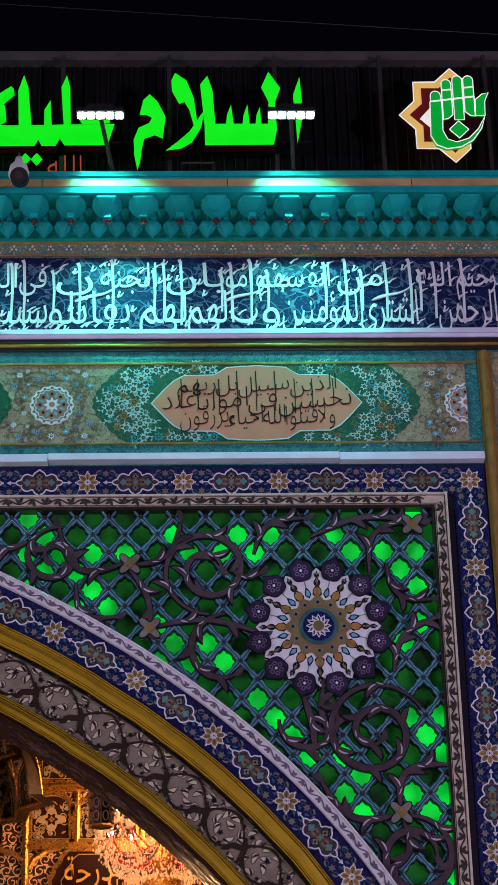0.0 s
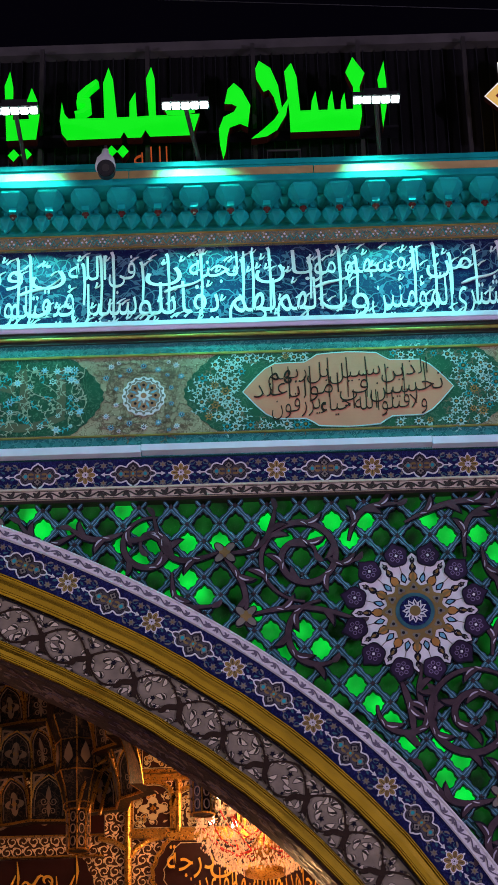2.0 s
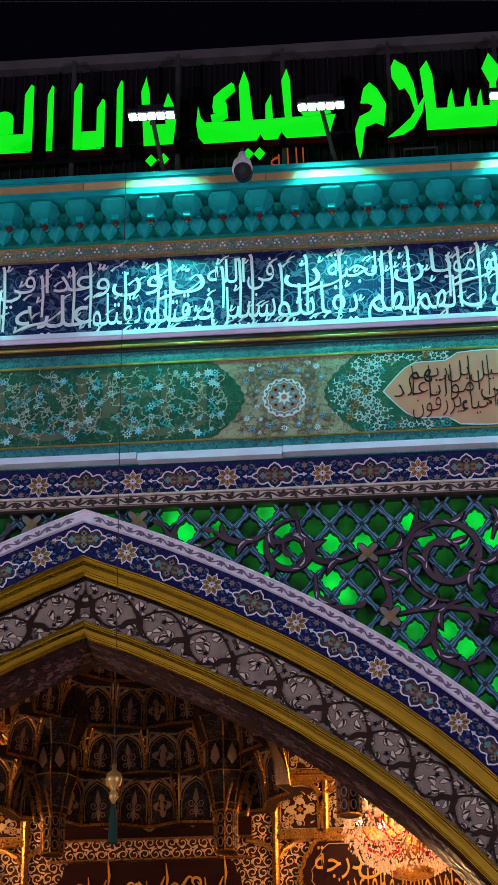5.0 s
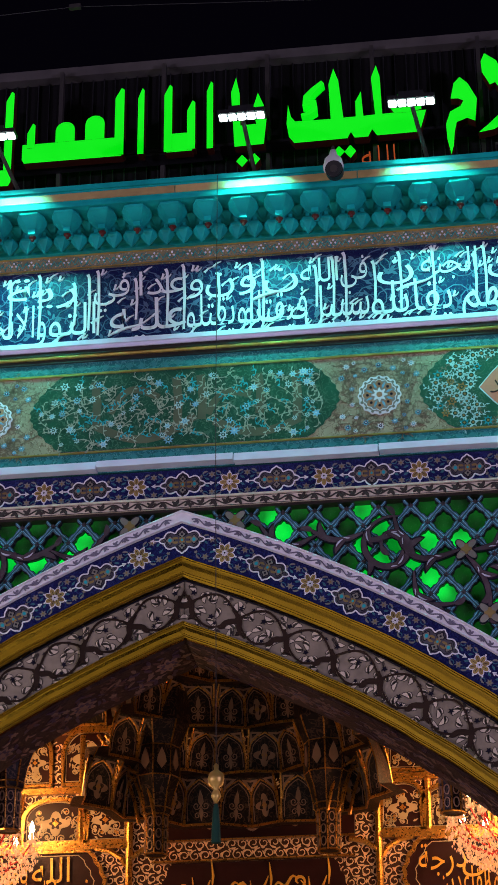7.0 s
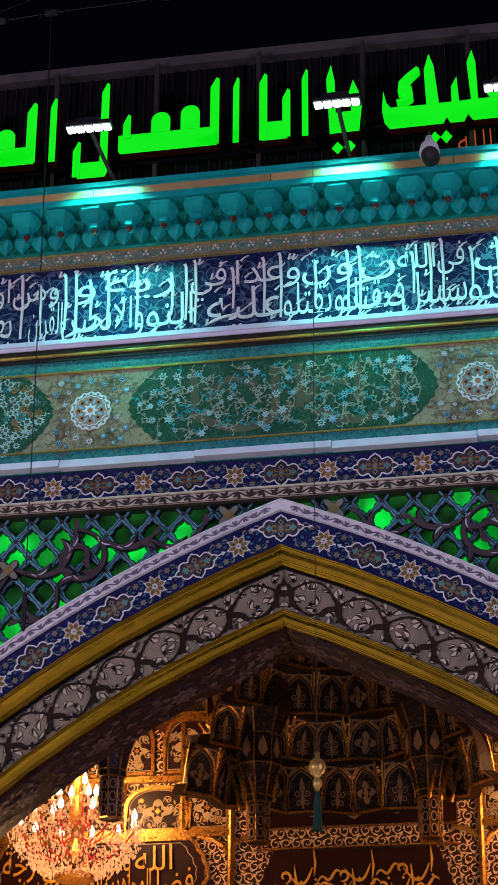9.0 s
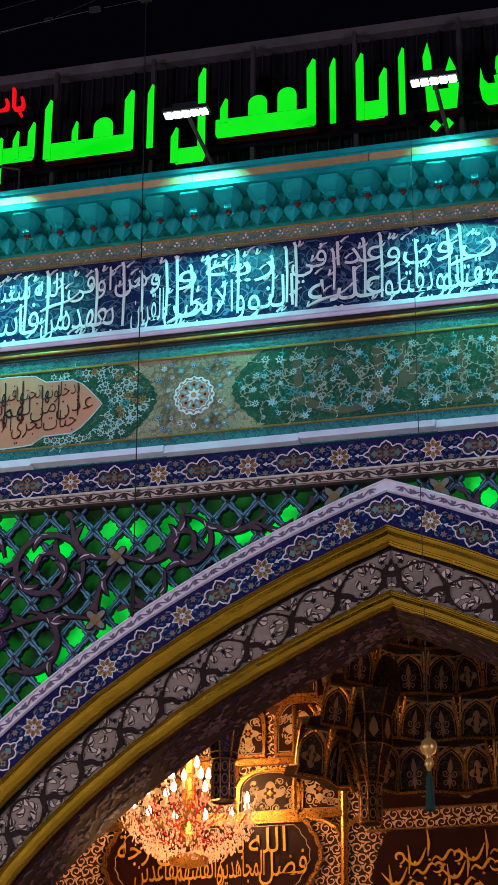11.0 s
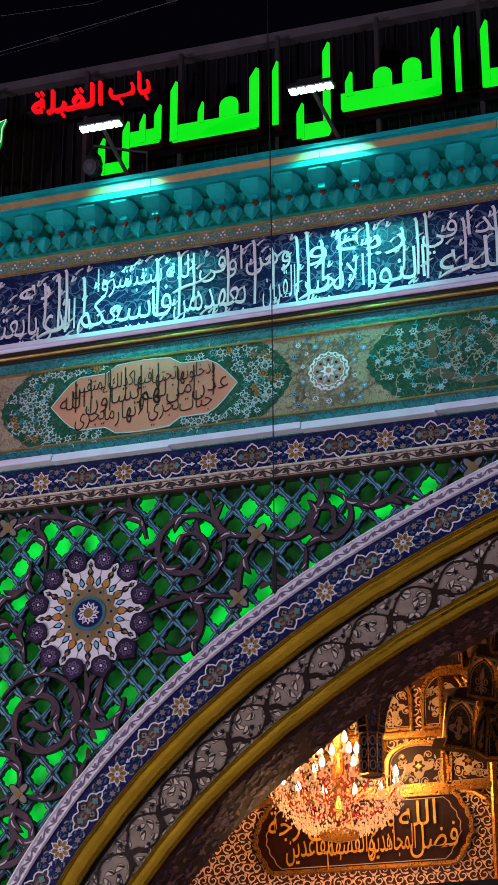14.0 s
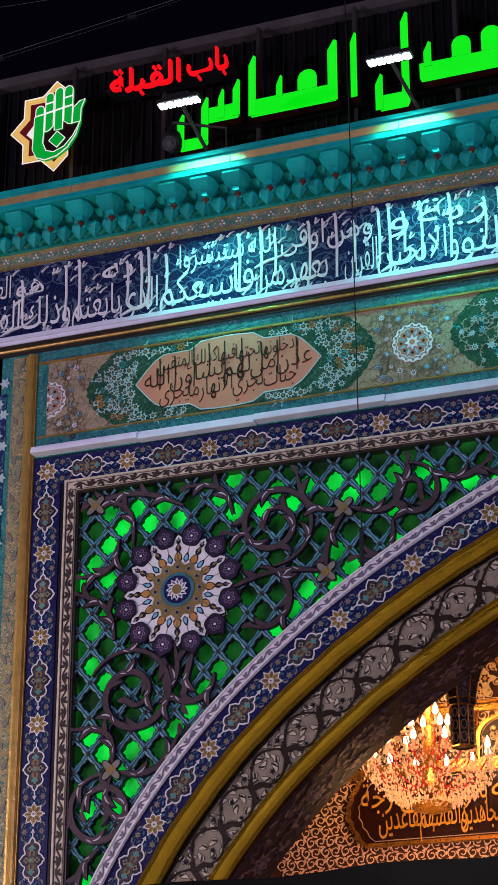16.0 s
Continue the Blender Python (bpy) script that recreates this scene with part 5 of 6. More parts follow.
# second word
letter([(0.90, 11.62), (0.885, 11.43), (0.905, 11.30), (0.95, 11.235), (1.40, 11.24), (1.43, 11.30), (1.46, 11.24), (1.575, 11.24), (1.61, 11.31), (1.65, 11.245), (2.01, 11.247), (2.07, 11.46), (1.70, 11.455), (1.69, 11.83), (1.66, 11.953), (1.615, 11.83), (1.64, 11.455), (1.54, 11.45), (1.525, 11.70), (1.475, 11.60), (1.475, 11.45), (1.37, 11.449), (1.335, 11.83), (1.295, 11.956), (1.25, 11.80), (1.262, 11.446), (0.96, 11.45), (0.925, 11.5)])
letter([(1.80, 11.45), (1.76, 11.52), (1.80, 11.60), (1.86, 11.655), (1.93, 11.66), (1.99, 11.61), (2.03, 11.54), (2.03, 11.47), (1.93, 11.45)], y=-0.123)
s = Shape()
s.ribbon([(1.20, 11.83), (1.12, 11.76), (1.06, 11.69), (1.05, 11.63), (1.12, 11.625), (1.125, 11.56), (1.07, 11.52), (1.01, 11.51)], lambda t: 0.075 - 0.055 * abs(t - 0.45) * 1.6, -0.12, -0.02, 0)
s.out("letter", [GREEN, RETURN], sign)
diamond(1.421, 11.107, 0.05, 0.065)
diamond(1.325, 11.11, 0.05, 0.06)
# third word
letter([(0.438, 11.246), (0.69, 11.252), (0.715, 11.50), (0.69, 11.65), (0.642, 11.775), (0.60, 11.63), (0.625, 11.46), (0.49, 11.455), (0.485, 11.78), (0.454, 11.95), (0.41, 11.80)])
diamond(0.503, 11.10, 0.05, 0.062)
diamond(0.608, 11.105, 0.05, 0.062)
# the rest of the line: plain bars
bars = thing("green_sign_bars", "lit green acrylic bars in a row on the roof edge", "sign")


def upright(x0, x1, z0, z1, tip=0.1):
    letter([(x0, z0), (x1, z0), (x1, z1 - tip * 0.2), ((x0 + x1 * 2) / 3, z1), (x0, z1 - tip)], bars, y=-0.124)


def bar(x0, x1, z0, z1):
    c = 0.02
    if x1 - x0 < 0.2:
        m, r = (x0 + x1) / 2, (x1 - x0) / 2
        letter([(x0, z0), (x1, z0)] + [(m + r * math.cos(t), z1 - r + r * math.sin(t)) for t in [math.pi * k / 8 for k in range(9)]], bars, y=-0.122)
        return
    letter([(x0 + c, z0), (x1 - c, z0), (x1, z0 + 2 * c), (x1, z1), (x0, z1), (x0, z0 + 2 * c)], bars)


for a in ((-0.17, -0.10, 11.25, 11.93), (0.03, 0.10, 11.26, 11.75), (0.20, 0.255, 11.25, 11.93), (-0.40, -0.345, 11.25, 11.92), (-0.60, -0.52, 11.26, 11.94),
          (-1.37, -1.30, 11.4, 11.65), (-1.57, -1.50, 11.2, 12.0), (-1.81, -1.74, 11.06, 11.42), (-2.03, -1.97, 11.24, 11.90), (-2.24, -2.15, 11.25, 11.87),
          (-2.72, -2.66, 11.4, 11.62), (-2.98, -2.91, 11.26, 11.88), (-3.13, -3.06, 11.3, 11.67), (-3.27, -3.21, 11.3, 11.60), (-3.43, -3.36, 11.1, 11.55), (-3.66, -3.59, 11.05, 11.42)):
    upright(*a)
for a in ((-0.17, 0.09, 11.245, 11.43), (-1.41, -0.52, 11.25, 11.44), (-0.86, -0.69, 11.44, 11.68), (-1.12, -0.95, 11.44, 11.64), (-1.78, -1.50, 11.04, 11.20),
          (-2.97, -2.15, 11.24, 11.42), (-2.52, -2.34, 11.42, 11.62), (-3.42, -3.06, 11.27, 11.43), (-3.64, -3.36, 11.03, 11.15)):
    bar(*a)

s = Shape()
s.box(-3.7, 0.3, -0.021, 0.139, 11.29, 11.315)
s.out("mounting_rail", DARK, bars)
gate_sign = thing("red_sign", "small lit red letters on the roof edge", "sign")
for wd, x0, x1 in ((W_GATE[0], -3.58, -3.19), (W_GATE[1], -4.34, -3.65)):
    inscribe("word", wd, RED, gate_sign, x0, x1, 11.83 if x0 > -3.6 else 11.80, 1, 0.33, -0.12, 0.0, 0.05)
s = Shape()
s.box(-4.4, -3.15, -0.07, 0.14, 11.86, 11.88)
s.out("mounting_rail", DARK, gate_sign)
neon = thing("neon_word", "dim orange neon word below the green letters", "sign")
inscribe("word", W_GOD[0], NEON, neon, 1.52, 1.80, 10.90, 1, 0.28, -0.2, 0, 0.02)
s = Shape()
s.box(1.76, 1.772, -0.185, -0.17, 10.735, 10.96)
s.out("stand", DARK, neon)
for ex, ez in ((4.94, 11.545), (-4.875, 11.575)):
    x = z = 0.0
    em = thing("star_emblem", "lit gold eight-pointed star with a green emblem", "emblem", "star emblems", at=(ex, 0, ez))
    em.scale = (0.91, 1.0, 0.95)
    s = Shape()
    cut = lambda r1, r2: [p for p in star(x, z, r1, r2, 8) if p[0] < x + 0.22] 
    s.poly(cut(0.50, 0.385), -0.12, -0.05, 0, side=2)
    s.ribbon(cut(0.50, 0.385), 0.012, -0.123, -0.119, 1, closed=True)
    s.out("star_frame", [STAR, EMBW, RETURN], em)
    s = Shape()
    s.poly(cut(0.40, 0.305), -0.13, -0.11, 0)
    s.out("star_field", MAROON, em)
    s = Shape()
    s.box(x - 0.2, x + 0.2, 0.0, 0.22, z - 0.015, z + 0.015)
    s.out("bracket", DARK, em)
    s = Shape()
    s.poly([(-0.31, -0.05), (-0.19, 0.09), (-0.19, -0.17)], -0.14, -0.12, 0)
    s.out("white_wedge", EMBW, em)
    dk = Shape()
    dk.poly([(-0.20, 0.10), (0.24, 0.10), (0.26, -0.06), (0.17, -0.27), (0.0, -0.33), (-0.15, -0.29)], -0.145, -0.12, 0)
    dk.out("dark_field", INPANEL, em)

    def bar_top(x0, x1, zb, zt, round_foot=0):
        m, r = (x0 + x1) / 2, (x1 - x0) / 2
        top = [(m + r * math.cos(t), zt - r + r * math.sin(t)) for t in [math.pi * k / 8 for k in range(9)]]
        foot = {0: [(x0, zb), (x1, zb)], 1: [(x0, zb), (x0 + r, zb + 0.01), (x1, zb + 0.05)], -1: [(x0, zb + 0.05), (x1 - r, zb + 0.01), (x1, zb)]}[round_foot]
        return foot + top
    for pts in (bar_top(-0.204, -0.109, 0.10, 0.228), bar_top(-0.095, -0.004, -0.075, 0.353, 1), bar_top(0.010, 0.101, -0.075, 0.393), bar_top(0.112, 0.206, -0.04, 0.393, -1),
                [(0.206, -0.034), (0.298, -0.03), (0.303, 0.117), (0.343, 0.212), (0.282, 0.195), (0.216, 0.137)]):
        s = Shape()
        s.poly(pts, -0.16, -0.13, 0)
        s.ribbon(pts, 0.009, -0.163, -0.158, 1, closed=True)
        s.out("emblem_bar", [EMBG, EMBW], em)
    s = Shape()
    s.ribbon([(-0.21, 0.112), (0.0, 0.142), (0.21, 0.170)], 0.013, -0.168, -0.13, 0)
    s.ribbon([(-0.095, 0.235), (-0.004, 0.245)], 0.011, -0.168, -0.13, 0)
    s.ribbon([(0.112, 0.262), (0.206, 0.275)], 0.011, -0.168, -0.13, 0)
    s.out("cross_line", EMBW, em)
    s = Shape()
    bowl = [(-0.212, 0.107), (-0.224, -0.25), (-0.176, -0.347), (-0.08, -0.387), (0.053, -0.367), (0.168, -0.296), (0.254, -0.175), (0.298, -0.034), (0.225, -0.175), (0.13, -0.276), (0.015, -0.317), (-0.07, -0.286), (-0.109, -0.195), (-0.103, -0.075), (-0.103, 0.12)]
    s.poly(bowl, -0.166, -0.13, 0)
    s.ribbon(bowl, 0.009, -0.169, -0.164, 1, closed=True)
    lozenge = [(-0.046, -0.18), (0.044, -0.27), (0.134, -0.18), (0.044, -0.09)]
    s.poly(lozenge, -0.16, -0.13, 0)
    s.ribbon(lozenge, 0.011, -0.163, -0.158, 1, closed=True)
    s.out("crescent", [EMBG, EMBW], em)

# ---- flood lamps on outriggers ----
for k, (x, base) in enumerate(FLOODS):
    fl = thing("flood_lamp", "slim LED flood lamp on a steel arm above the cornice", "flood lamp", "cornice flood lamps")
    s = Shape()
    s.box(x - 0.19, x + 0.19, -1.065, -0.935, 10.952, 10.985)
    s.box(x - 0.10, x + 0.10, -1.06, -0.94, 10.985, 11.02)
    s.out("housing", DARK, fl)
    for q in range(5):
        s = Shape()
        xx = x - 0.15 + 0.075 * q
        i = len(s.v)
        n = 14
        s.v += [(xx + 0.0335 * math.copysign(abs(math.cos(t)) ** 0.3, math.cos(t)), -1.0 + 0.045 * math.copysign(abs(math.sin(t)) ** 0.25, math.sin(t)), 10.953) for t in [2 * math.pi * e / n for e in range(n)]]
        s.v += [(a * 0.94 + xx * 0.06, b * 0.9 - 0.1, 10.940) for a, b, _ in s.v[i:i + n]]
        for e in range(n):
            s.f.append((i + e, i + (e + 1) % n, i + n + (e + 1) % n, i + n + e))
            s.m.append(0)
        s.f.append(tuple(i + n + e for e in range(n)))
        s.m.append(0)
        s.out("led_lens", LED, fl)
    s = Shape()
    s.rod([(base, -0.38, 10.735), (base * 0.35 + x * 0.65, -0.75, 10.88), (x, -0.95, 10.965)], 0.018, 0, 8)
    s.box(base - 0.05, base + 0.05, -0.43, -0.33, 10.735, 10.75)
    s.out("arm", STEEL, fl)

for x, y, z, aim_x, lab in ((1.317, -0.6, 10.68, 0, "white bullet security camera hanging over the cornice"), (-3.52, -0.55, 10.90, 0.4, "dark dome security camera on a bracket")):
    sc = thing("security_camera", lab, "security camera", "security cameras")
    white = aim_x == 0
    s = Shape()
    s.lathe(x, y, [(0.0, z + 0.14), (0.025, z + 0.135), (0.035, z + 0.09), (0.07, z + 0.05), (0.084, z - 0.01), (0.08, z - 0.05), (0.0, z - 0.055)], 0, 16)
    s.out("housing", CAMW if white else DARK, sc, smooth=True)
    s = Shape()
    tube = [(x + 0.01, y + 0.02, z - 0.06), (x + 0.01, y - 0.075, z - 0.085)]
    s.rod(tube, 0.072, 0, 20)
    s.out("barrel", DARK, sc)
    s = Shape()
    s.rod([(x + 0.01, y - 0.07, z - 0.083), (x + 0.01, y - 0.095, z - 0.092)], 0.065, 0, 20)
    s.out("front_ring", DARK, sc, "black front ring")
    s = Shape()
    s.rod([(x + 0.01, y - 0.094, z - 0.092), (x + 0.01, y - 0.10, z - 0.094)], 0.03, 0, 14)
    s.out("lens", STEEL, sc)
    s = Shape()
    s.rod([(x, y, z + 0.12), (x, y, z + 0.17), (x + aim_x, -0.3, z + 0.17), (x + aim_x, -0.3, 10.735)], 0.014, 0, 6)
    s.out("bracket", STEEL, sc)
for x0, x1, z in ((2.63, 2.90, 10.92), (-3.55, -2.95, 10.80)):
    s = Shape()
    s.rod([(x0, -0.35, 10.735), (x0, -0.35, z), (x1, -0.35, z), (x1, -0.35, 10.735)], 0.012, 0, 6)
    tagged(s.out("pipe_rail", STEEL), "thin grey pipe rail on the cornice top", "rail", "pipe rails")

# ---- hanging wires and overhead cables ----
pend = thing("hanging_ornament", "gilt ball ornament with a green tassel on a long wire", "ornament")
s = Shape()
s.rod([(0.36, -0.56, 10.7), (0.35, -0.56, 8.5), (0.357, -0.56, 5.75)], 0.0035, 0, 5)
s.out("wire", STEEL, pend)
s = Shape()
s.lathe(0.357, -0.56, [(0.0, 5.76), (0.02, 5.74), (0.015, 5.71), (0.05, 5.68), (0.062, 5.64), (0.05, 5.60), (0.015, 5.57), (0.03, 5.54), (0.035, 5.51), (0.01, 5.47), (0.0, 5.46)], 0, 14)
s.out("ball", GOLDD, pend, smooth=True)
s = Shape()
s.lathe(0.357, -0.56, [(0.012, 5.46), (0.022, 5.42), (0.03, 5.3), (0.035, 5.18), (0.0, 5.17)], 0, 10)
s.out("tassel", mat("green_thread", (0.012, 0.045, 0.03), 0.8), pend)
cab = thing("drop_wire", "thin dark wire hanging from an overhead cable with a weight", "wire")
s = Shape()
s.rod([(-1.86, -0.8, 12.30), (-1.83, -0.8, 10.0), (-1.812, -0.8, 6.95)], 0.005, 0, 5)
s.out("wire", DARK, cab)
s = Shape()
s.lathe(-1.812, -0.8, [(0.0, 7.02), (0.018, 7.0), (0.018, 6.72), (0.0, 6.70)], 0, 10)
s.out("weight", DARK, cab)
for pts, lab in (([(-9, 0.26, 12.4), (-2.318, -0.8, 12.27), (-1.86, -0.8, 12.30), (-0.824, -0.8, 12.33), (9, 0.26, 12.4)], 1), ([(-8.95, 2, 10.6), (-8.9, 2, 13.8), (-6.66, 2, 14.0), (-5.1, 2, 14.16), (-3.8, 2, 14.36), (-1, 2, 15.3), (6, 2, 18.4)], 2), ([(-8.85, 2, 10.6), (-8.8, 2, 14.85), (-6.0, 2, 14.62), (-4.68, 2, 14.53), (-2, 2, 14.95), (5, 2, 17.5)], 3)):
    oc = thing("overhead_cable", "thin grey cable strung across the night sky", "cable", "overhead cables")
    s = Shape()
    s.rod(pts, 0.004, 0, 5)
    s.out("wire", DARK, oc)
    if lab < 3:
        for x, y, z in pts[-5:-1] if lab == 2 else pts[1:4]:
            s = Shape()
            s.box(x - 0.05, x + 0.05, y - 0.02, y + 0.02, z - 0.02, z + 0.02)
            s.out("clip", STEEL, oc)

# ---- black cloth canopy near the camera ----
can = thing("cloth_canopy", "black cloth canopy on poles in the square", "canopy")
s = Shape()
n = 40
for k in range(n):
    a, b = -6 + 8.5 * k / n, -6 + 8.5 * (k + 1) / n
    f = lambda u: 3.215 + 0.012 * math.sin(u * 3.1) + 0.008 * math.sin(u * 7.7)
    s.face([(a, -7.0, f(a)), (b, -7.0, f(b)), (b, -4.5, 3.0), (a, -4.5, 3.0)])
    s.face([(a, -7.0, f(a)), (a, -7.04 + 0.02 * math.sin(a * 9), 2.75), (b, -7.04 + 0.02 * math.sin(b * 9), 2.75), (b, -7.0, f(b))])
s.out("cloth", CLOTH, can)
for x in (-5.9, 2.4):
    for y, h in ((-6.97, 3.18), (-4.55, 2.98)):
        s = Shape()
        s.rod([(x, y, 0), (x, y, h)], 0.025, 0, 8)
        s.out("pole", STEEL, can)

# ---- hall behind the arch ----
hall = thing("hall_wall", "gilt carved plaster wall of the entrance hall", "wall", kind="structure")
s = Shape()
s.box(-4.6, 4.6, 4.0, 4.3, 0, 9.4)
s.out("back_wall", INWALL, hall)
for sgn in (-1, 1):
    s = Shape()
    s.box(*sorted((sgn * 4.3, sgn * 4.6)), 0.83, 4.0, 0, 9.4)
    s.out("side_wall", INWALL, hall)
ROSEG = mat("rose_gilt_relief", (0.68, 0.44, 0.29), 0.45, var=0.3, scale=12, bump=0.3)
s = Shape()
rnd = random.Random(8)
for r in range(23):
    for k in range(84):
        x, z = -4.2 + 0.1 * k + 0.05 * (r % 2), 5.1 + 0.1 * r
        e = 1 if (k + r) % 2 else -1
        a = rnd.uniform(-0.5, 0.5) + (math.pi / 2 if e > 0 else -math.pi / 2)
        s.ribbon(spiral(x, z, 0.054, 0.014, a, 1.15 * e, 9), 0.0095, 3.991, 4.0, 0)
        for q in range(3):
            b = a + 2.1 * q + 0.5
            s.poly(curl(x + 0.048 * math.cos(b), z + 0.048 * math.sin(b), b + 1.2 * e, 0.042, 0.019, 1.5 * e, 3), 3.9895, 4.0, 0)
tagged(s.out("scrollwork", ROSEG, hall, "fine rose-gilt scrollwork in relief"), kind="stuff")
ce = Shape()
ce.box(-4.6, 4.6, 0.76, 4.3, 9.0, 9.3)
tagged(ce.out("ceiling", INDARK), "dark painted ceiling of the entrance hall", "ceiling", kind="structure")


GOLDP = mat("bright_gold_paint", (0.78, 0.38, 0.05), 0.3, 0.25, 0.3, 9, 0.2)


def pointed(x, z, w, h, n=10):
    """A pointed panel outline with its foot at (x, z)."""
    r = [(x + w / 2, z)]
    for k in range(n + 1):
        t = k / n
        r.append((x + w / 2 * math.cos(t * math.pi / 2) ** 0.8 if k < n else x, z + h * (0.55 + 0.45 * math.sin(t * math.pi / 2) ** 1.1)))
    return r + [(2 * x - a, b) for a, b in r[-2::-1]]


def wall_panel(x, z, w, h, y, parent, arched=True, back=INPANEL, plain=False):
    s = Shape()
    pts = pointed(x, z, w, h) if arched else lobed_end(x - w / 2, x + w / 2, z, z + h, min(w, h) * 0.25, 3)
    s.poly(pts, y - 0.01, y + 0.02, 0)
    s.ribbon(pts, 0.038, y - 0.035, y + 0.02, 1, closed=True)
    mx, mz = x, z + h * 0.5
    s.ribbon([(mx + (a - mx) * 0.9, mz + (b - mz) * 0.88) for a, b in pts], 0.008, y - 0.014, y, 2, closed=True)
    if plain:
        return s.out("panel", [back, INGOLD, INCREAM], parent)
    c = z + h * 0.45
    rr = min(w, h) * 0.22
    s.poly(ring(x, c, rr, 40, 0, 0.28, 4, 1.2, 1.0), y - 0.02, y, 2)
    s.poly(ring(x, c, rr * 0.55, 32, 0, 0.25, 6), y - 0.025, y, 0)
    s.poly(ring(x, c, rr * 0.28, 16, 0, 0.25, 4), y - 0.03, y, 1)
    rnd = random.Random(int(x * 100) + int(z * 10))
    for k in range(int(60 * w)):
        a, b = x + rnd.uniform(-0.42, 0.42) * w, c + rnd.uniform(-0.34, 0.3) * h
        if math.hypot(a - x, b - c) > rr * 1.15:
            s.ribbon(spiral(a, b, 0.045, 0.01, rnd.uniform(0, 6), rnd.choice((-1.2, 1.2)), 10), 0.008, y - 0.015, y, 2)
            s.poly(ring(a, b, 0.014, 10, 0, 0.3, 5), y - 0.017, y, rnd.choice((1, 2)))
    for k in range(int(70 * w)):
        a = rnd.uniform(0, 6.28)
        q = rnd.uniform(1.3, 3.2) * rr
        if abs(q * math.cos(a)) < w * 0.4 and abs(q * math.sin(a)) < h * 0.33:
            s.poly(leaf(x + q * math.cos(a), c + q * math.sin(a), a + 1.4, 0.05, 0.018), y - 0.018, y, 2)
    return s.out("panel", [back, INGOLD, INCREAM], parent)


for sgn in (-1, 1):
    pn = thing("hall_panels", "dark lacquer panels with gold frames on the hall wall", "wall panels", "hall panels", "structure")
    wall_panel(sgn * 2.45, 5.62, 2.1, 0.66, 3.98, pn, False, plain=True)
    n = len(W_C)
    xr = sgn * 2.45 + 0.93
    for k, wd in enumerate(W_C):
        x1 = xr - 1.62 * k / n
        inscribe("word", wd, GOLDP, pn, max(x1 - min(0.46, 0.30 * (max(q[0] for q in wd[0]) - min(q[0] for q in wd[0]))), sgn * 2.45 - 0.92), x1, 5.76 + 0.22 * (k % 2), 1, 0.33, 3.935 - 0.003 * (k % 3), 0.05)
    for x, w_, h, z in ((1.88, 0.62, 0.42, 6.36), (1.40, 0.40, 0.46, 6.36), (2.45, 0.4, 0.46, 6.36), (3.0, 0.55, 0.42, 6.36), (1.55, 0.55, 0.55, 6.92), (2.1, 0.32, 0.5, 6.92), (2.6, 0.5, 0.55, 6.92)):
        wall_panel(sgn * x, z, w_, h, 3.98, pn)
    s = Shape()
    for x in (1.17, 1.64, 2.22, 2.72, 3.3):
        s.rod([(sgn * x, 3.97, 4.5), (sgn * x, 3.97, 6.32 if x > 1.2 else 7.4)], 0.034, 0, 8) if x < 1.2 else s.rod([(sgn * x, 3.97, 6.32), (sgn * x, 3.97, 7.4)], 0.028, 0, 8)
    for z in (6.32, 6.86, 7.45):
        s.box(*sorted((sgn * 1.15, sgn * 3.6)), 3.94, 4.0, z - 0.03, z + 0.03)
    for x in (1.195, 3.70):
        for e in (-1, 1):
            s.rod([(sgn * x, 3.97, 6.12), (sgn * (x + e * 0.05), 3.97, 6.2), (sgn * (x + e * 0.16), 3.97, 6.27), (sgn * (x + e * 0.30), 3.97, 6.30)], 0.026, 0, 6)
    s.out("gilt_rail", INGOLD, pn)

# stalactite vault: tiers of decorated panels stepping inwards on a scalloped half-round plan
vault = thing("stalactite_vault", "dark painted stalactite vault with gold edges", "vault", kind="structure")


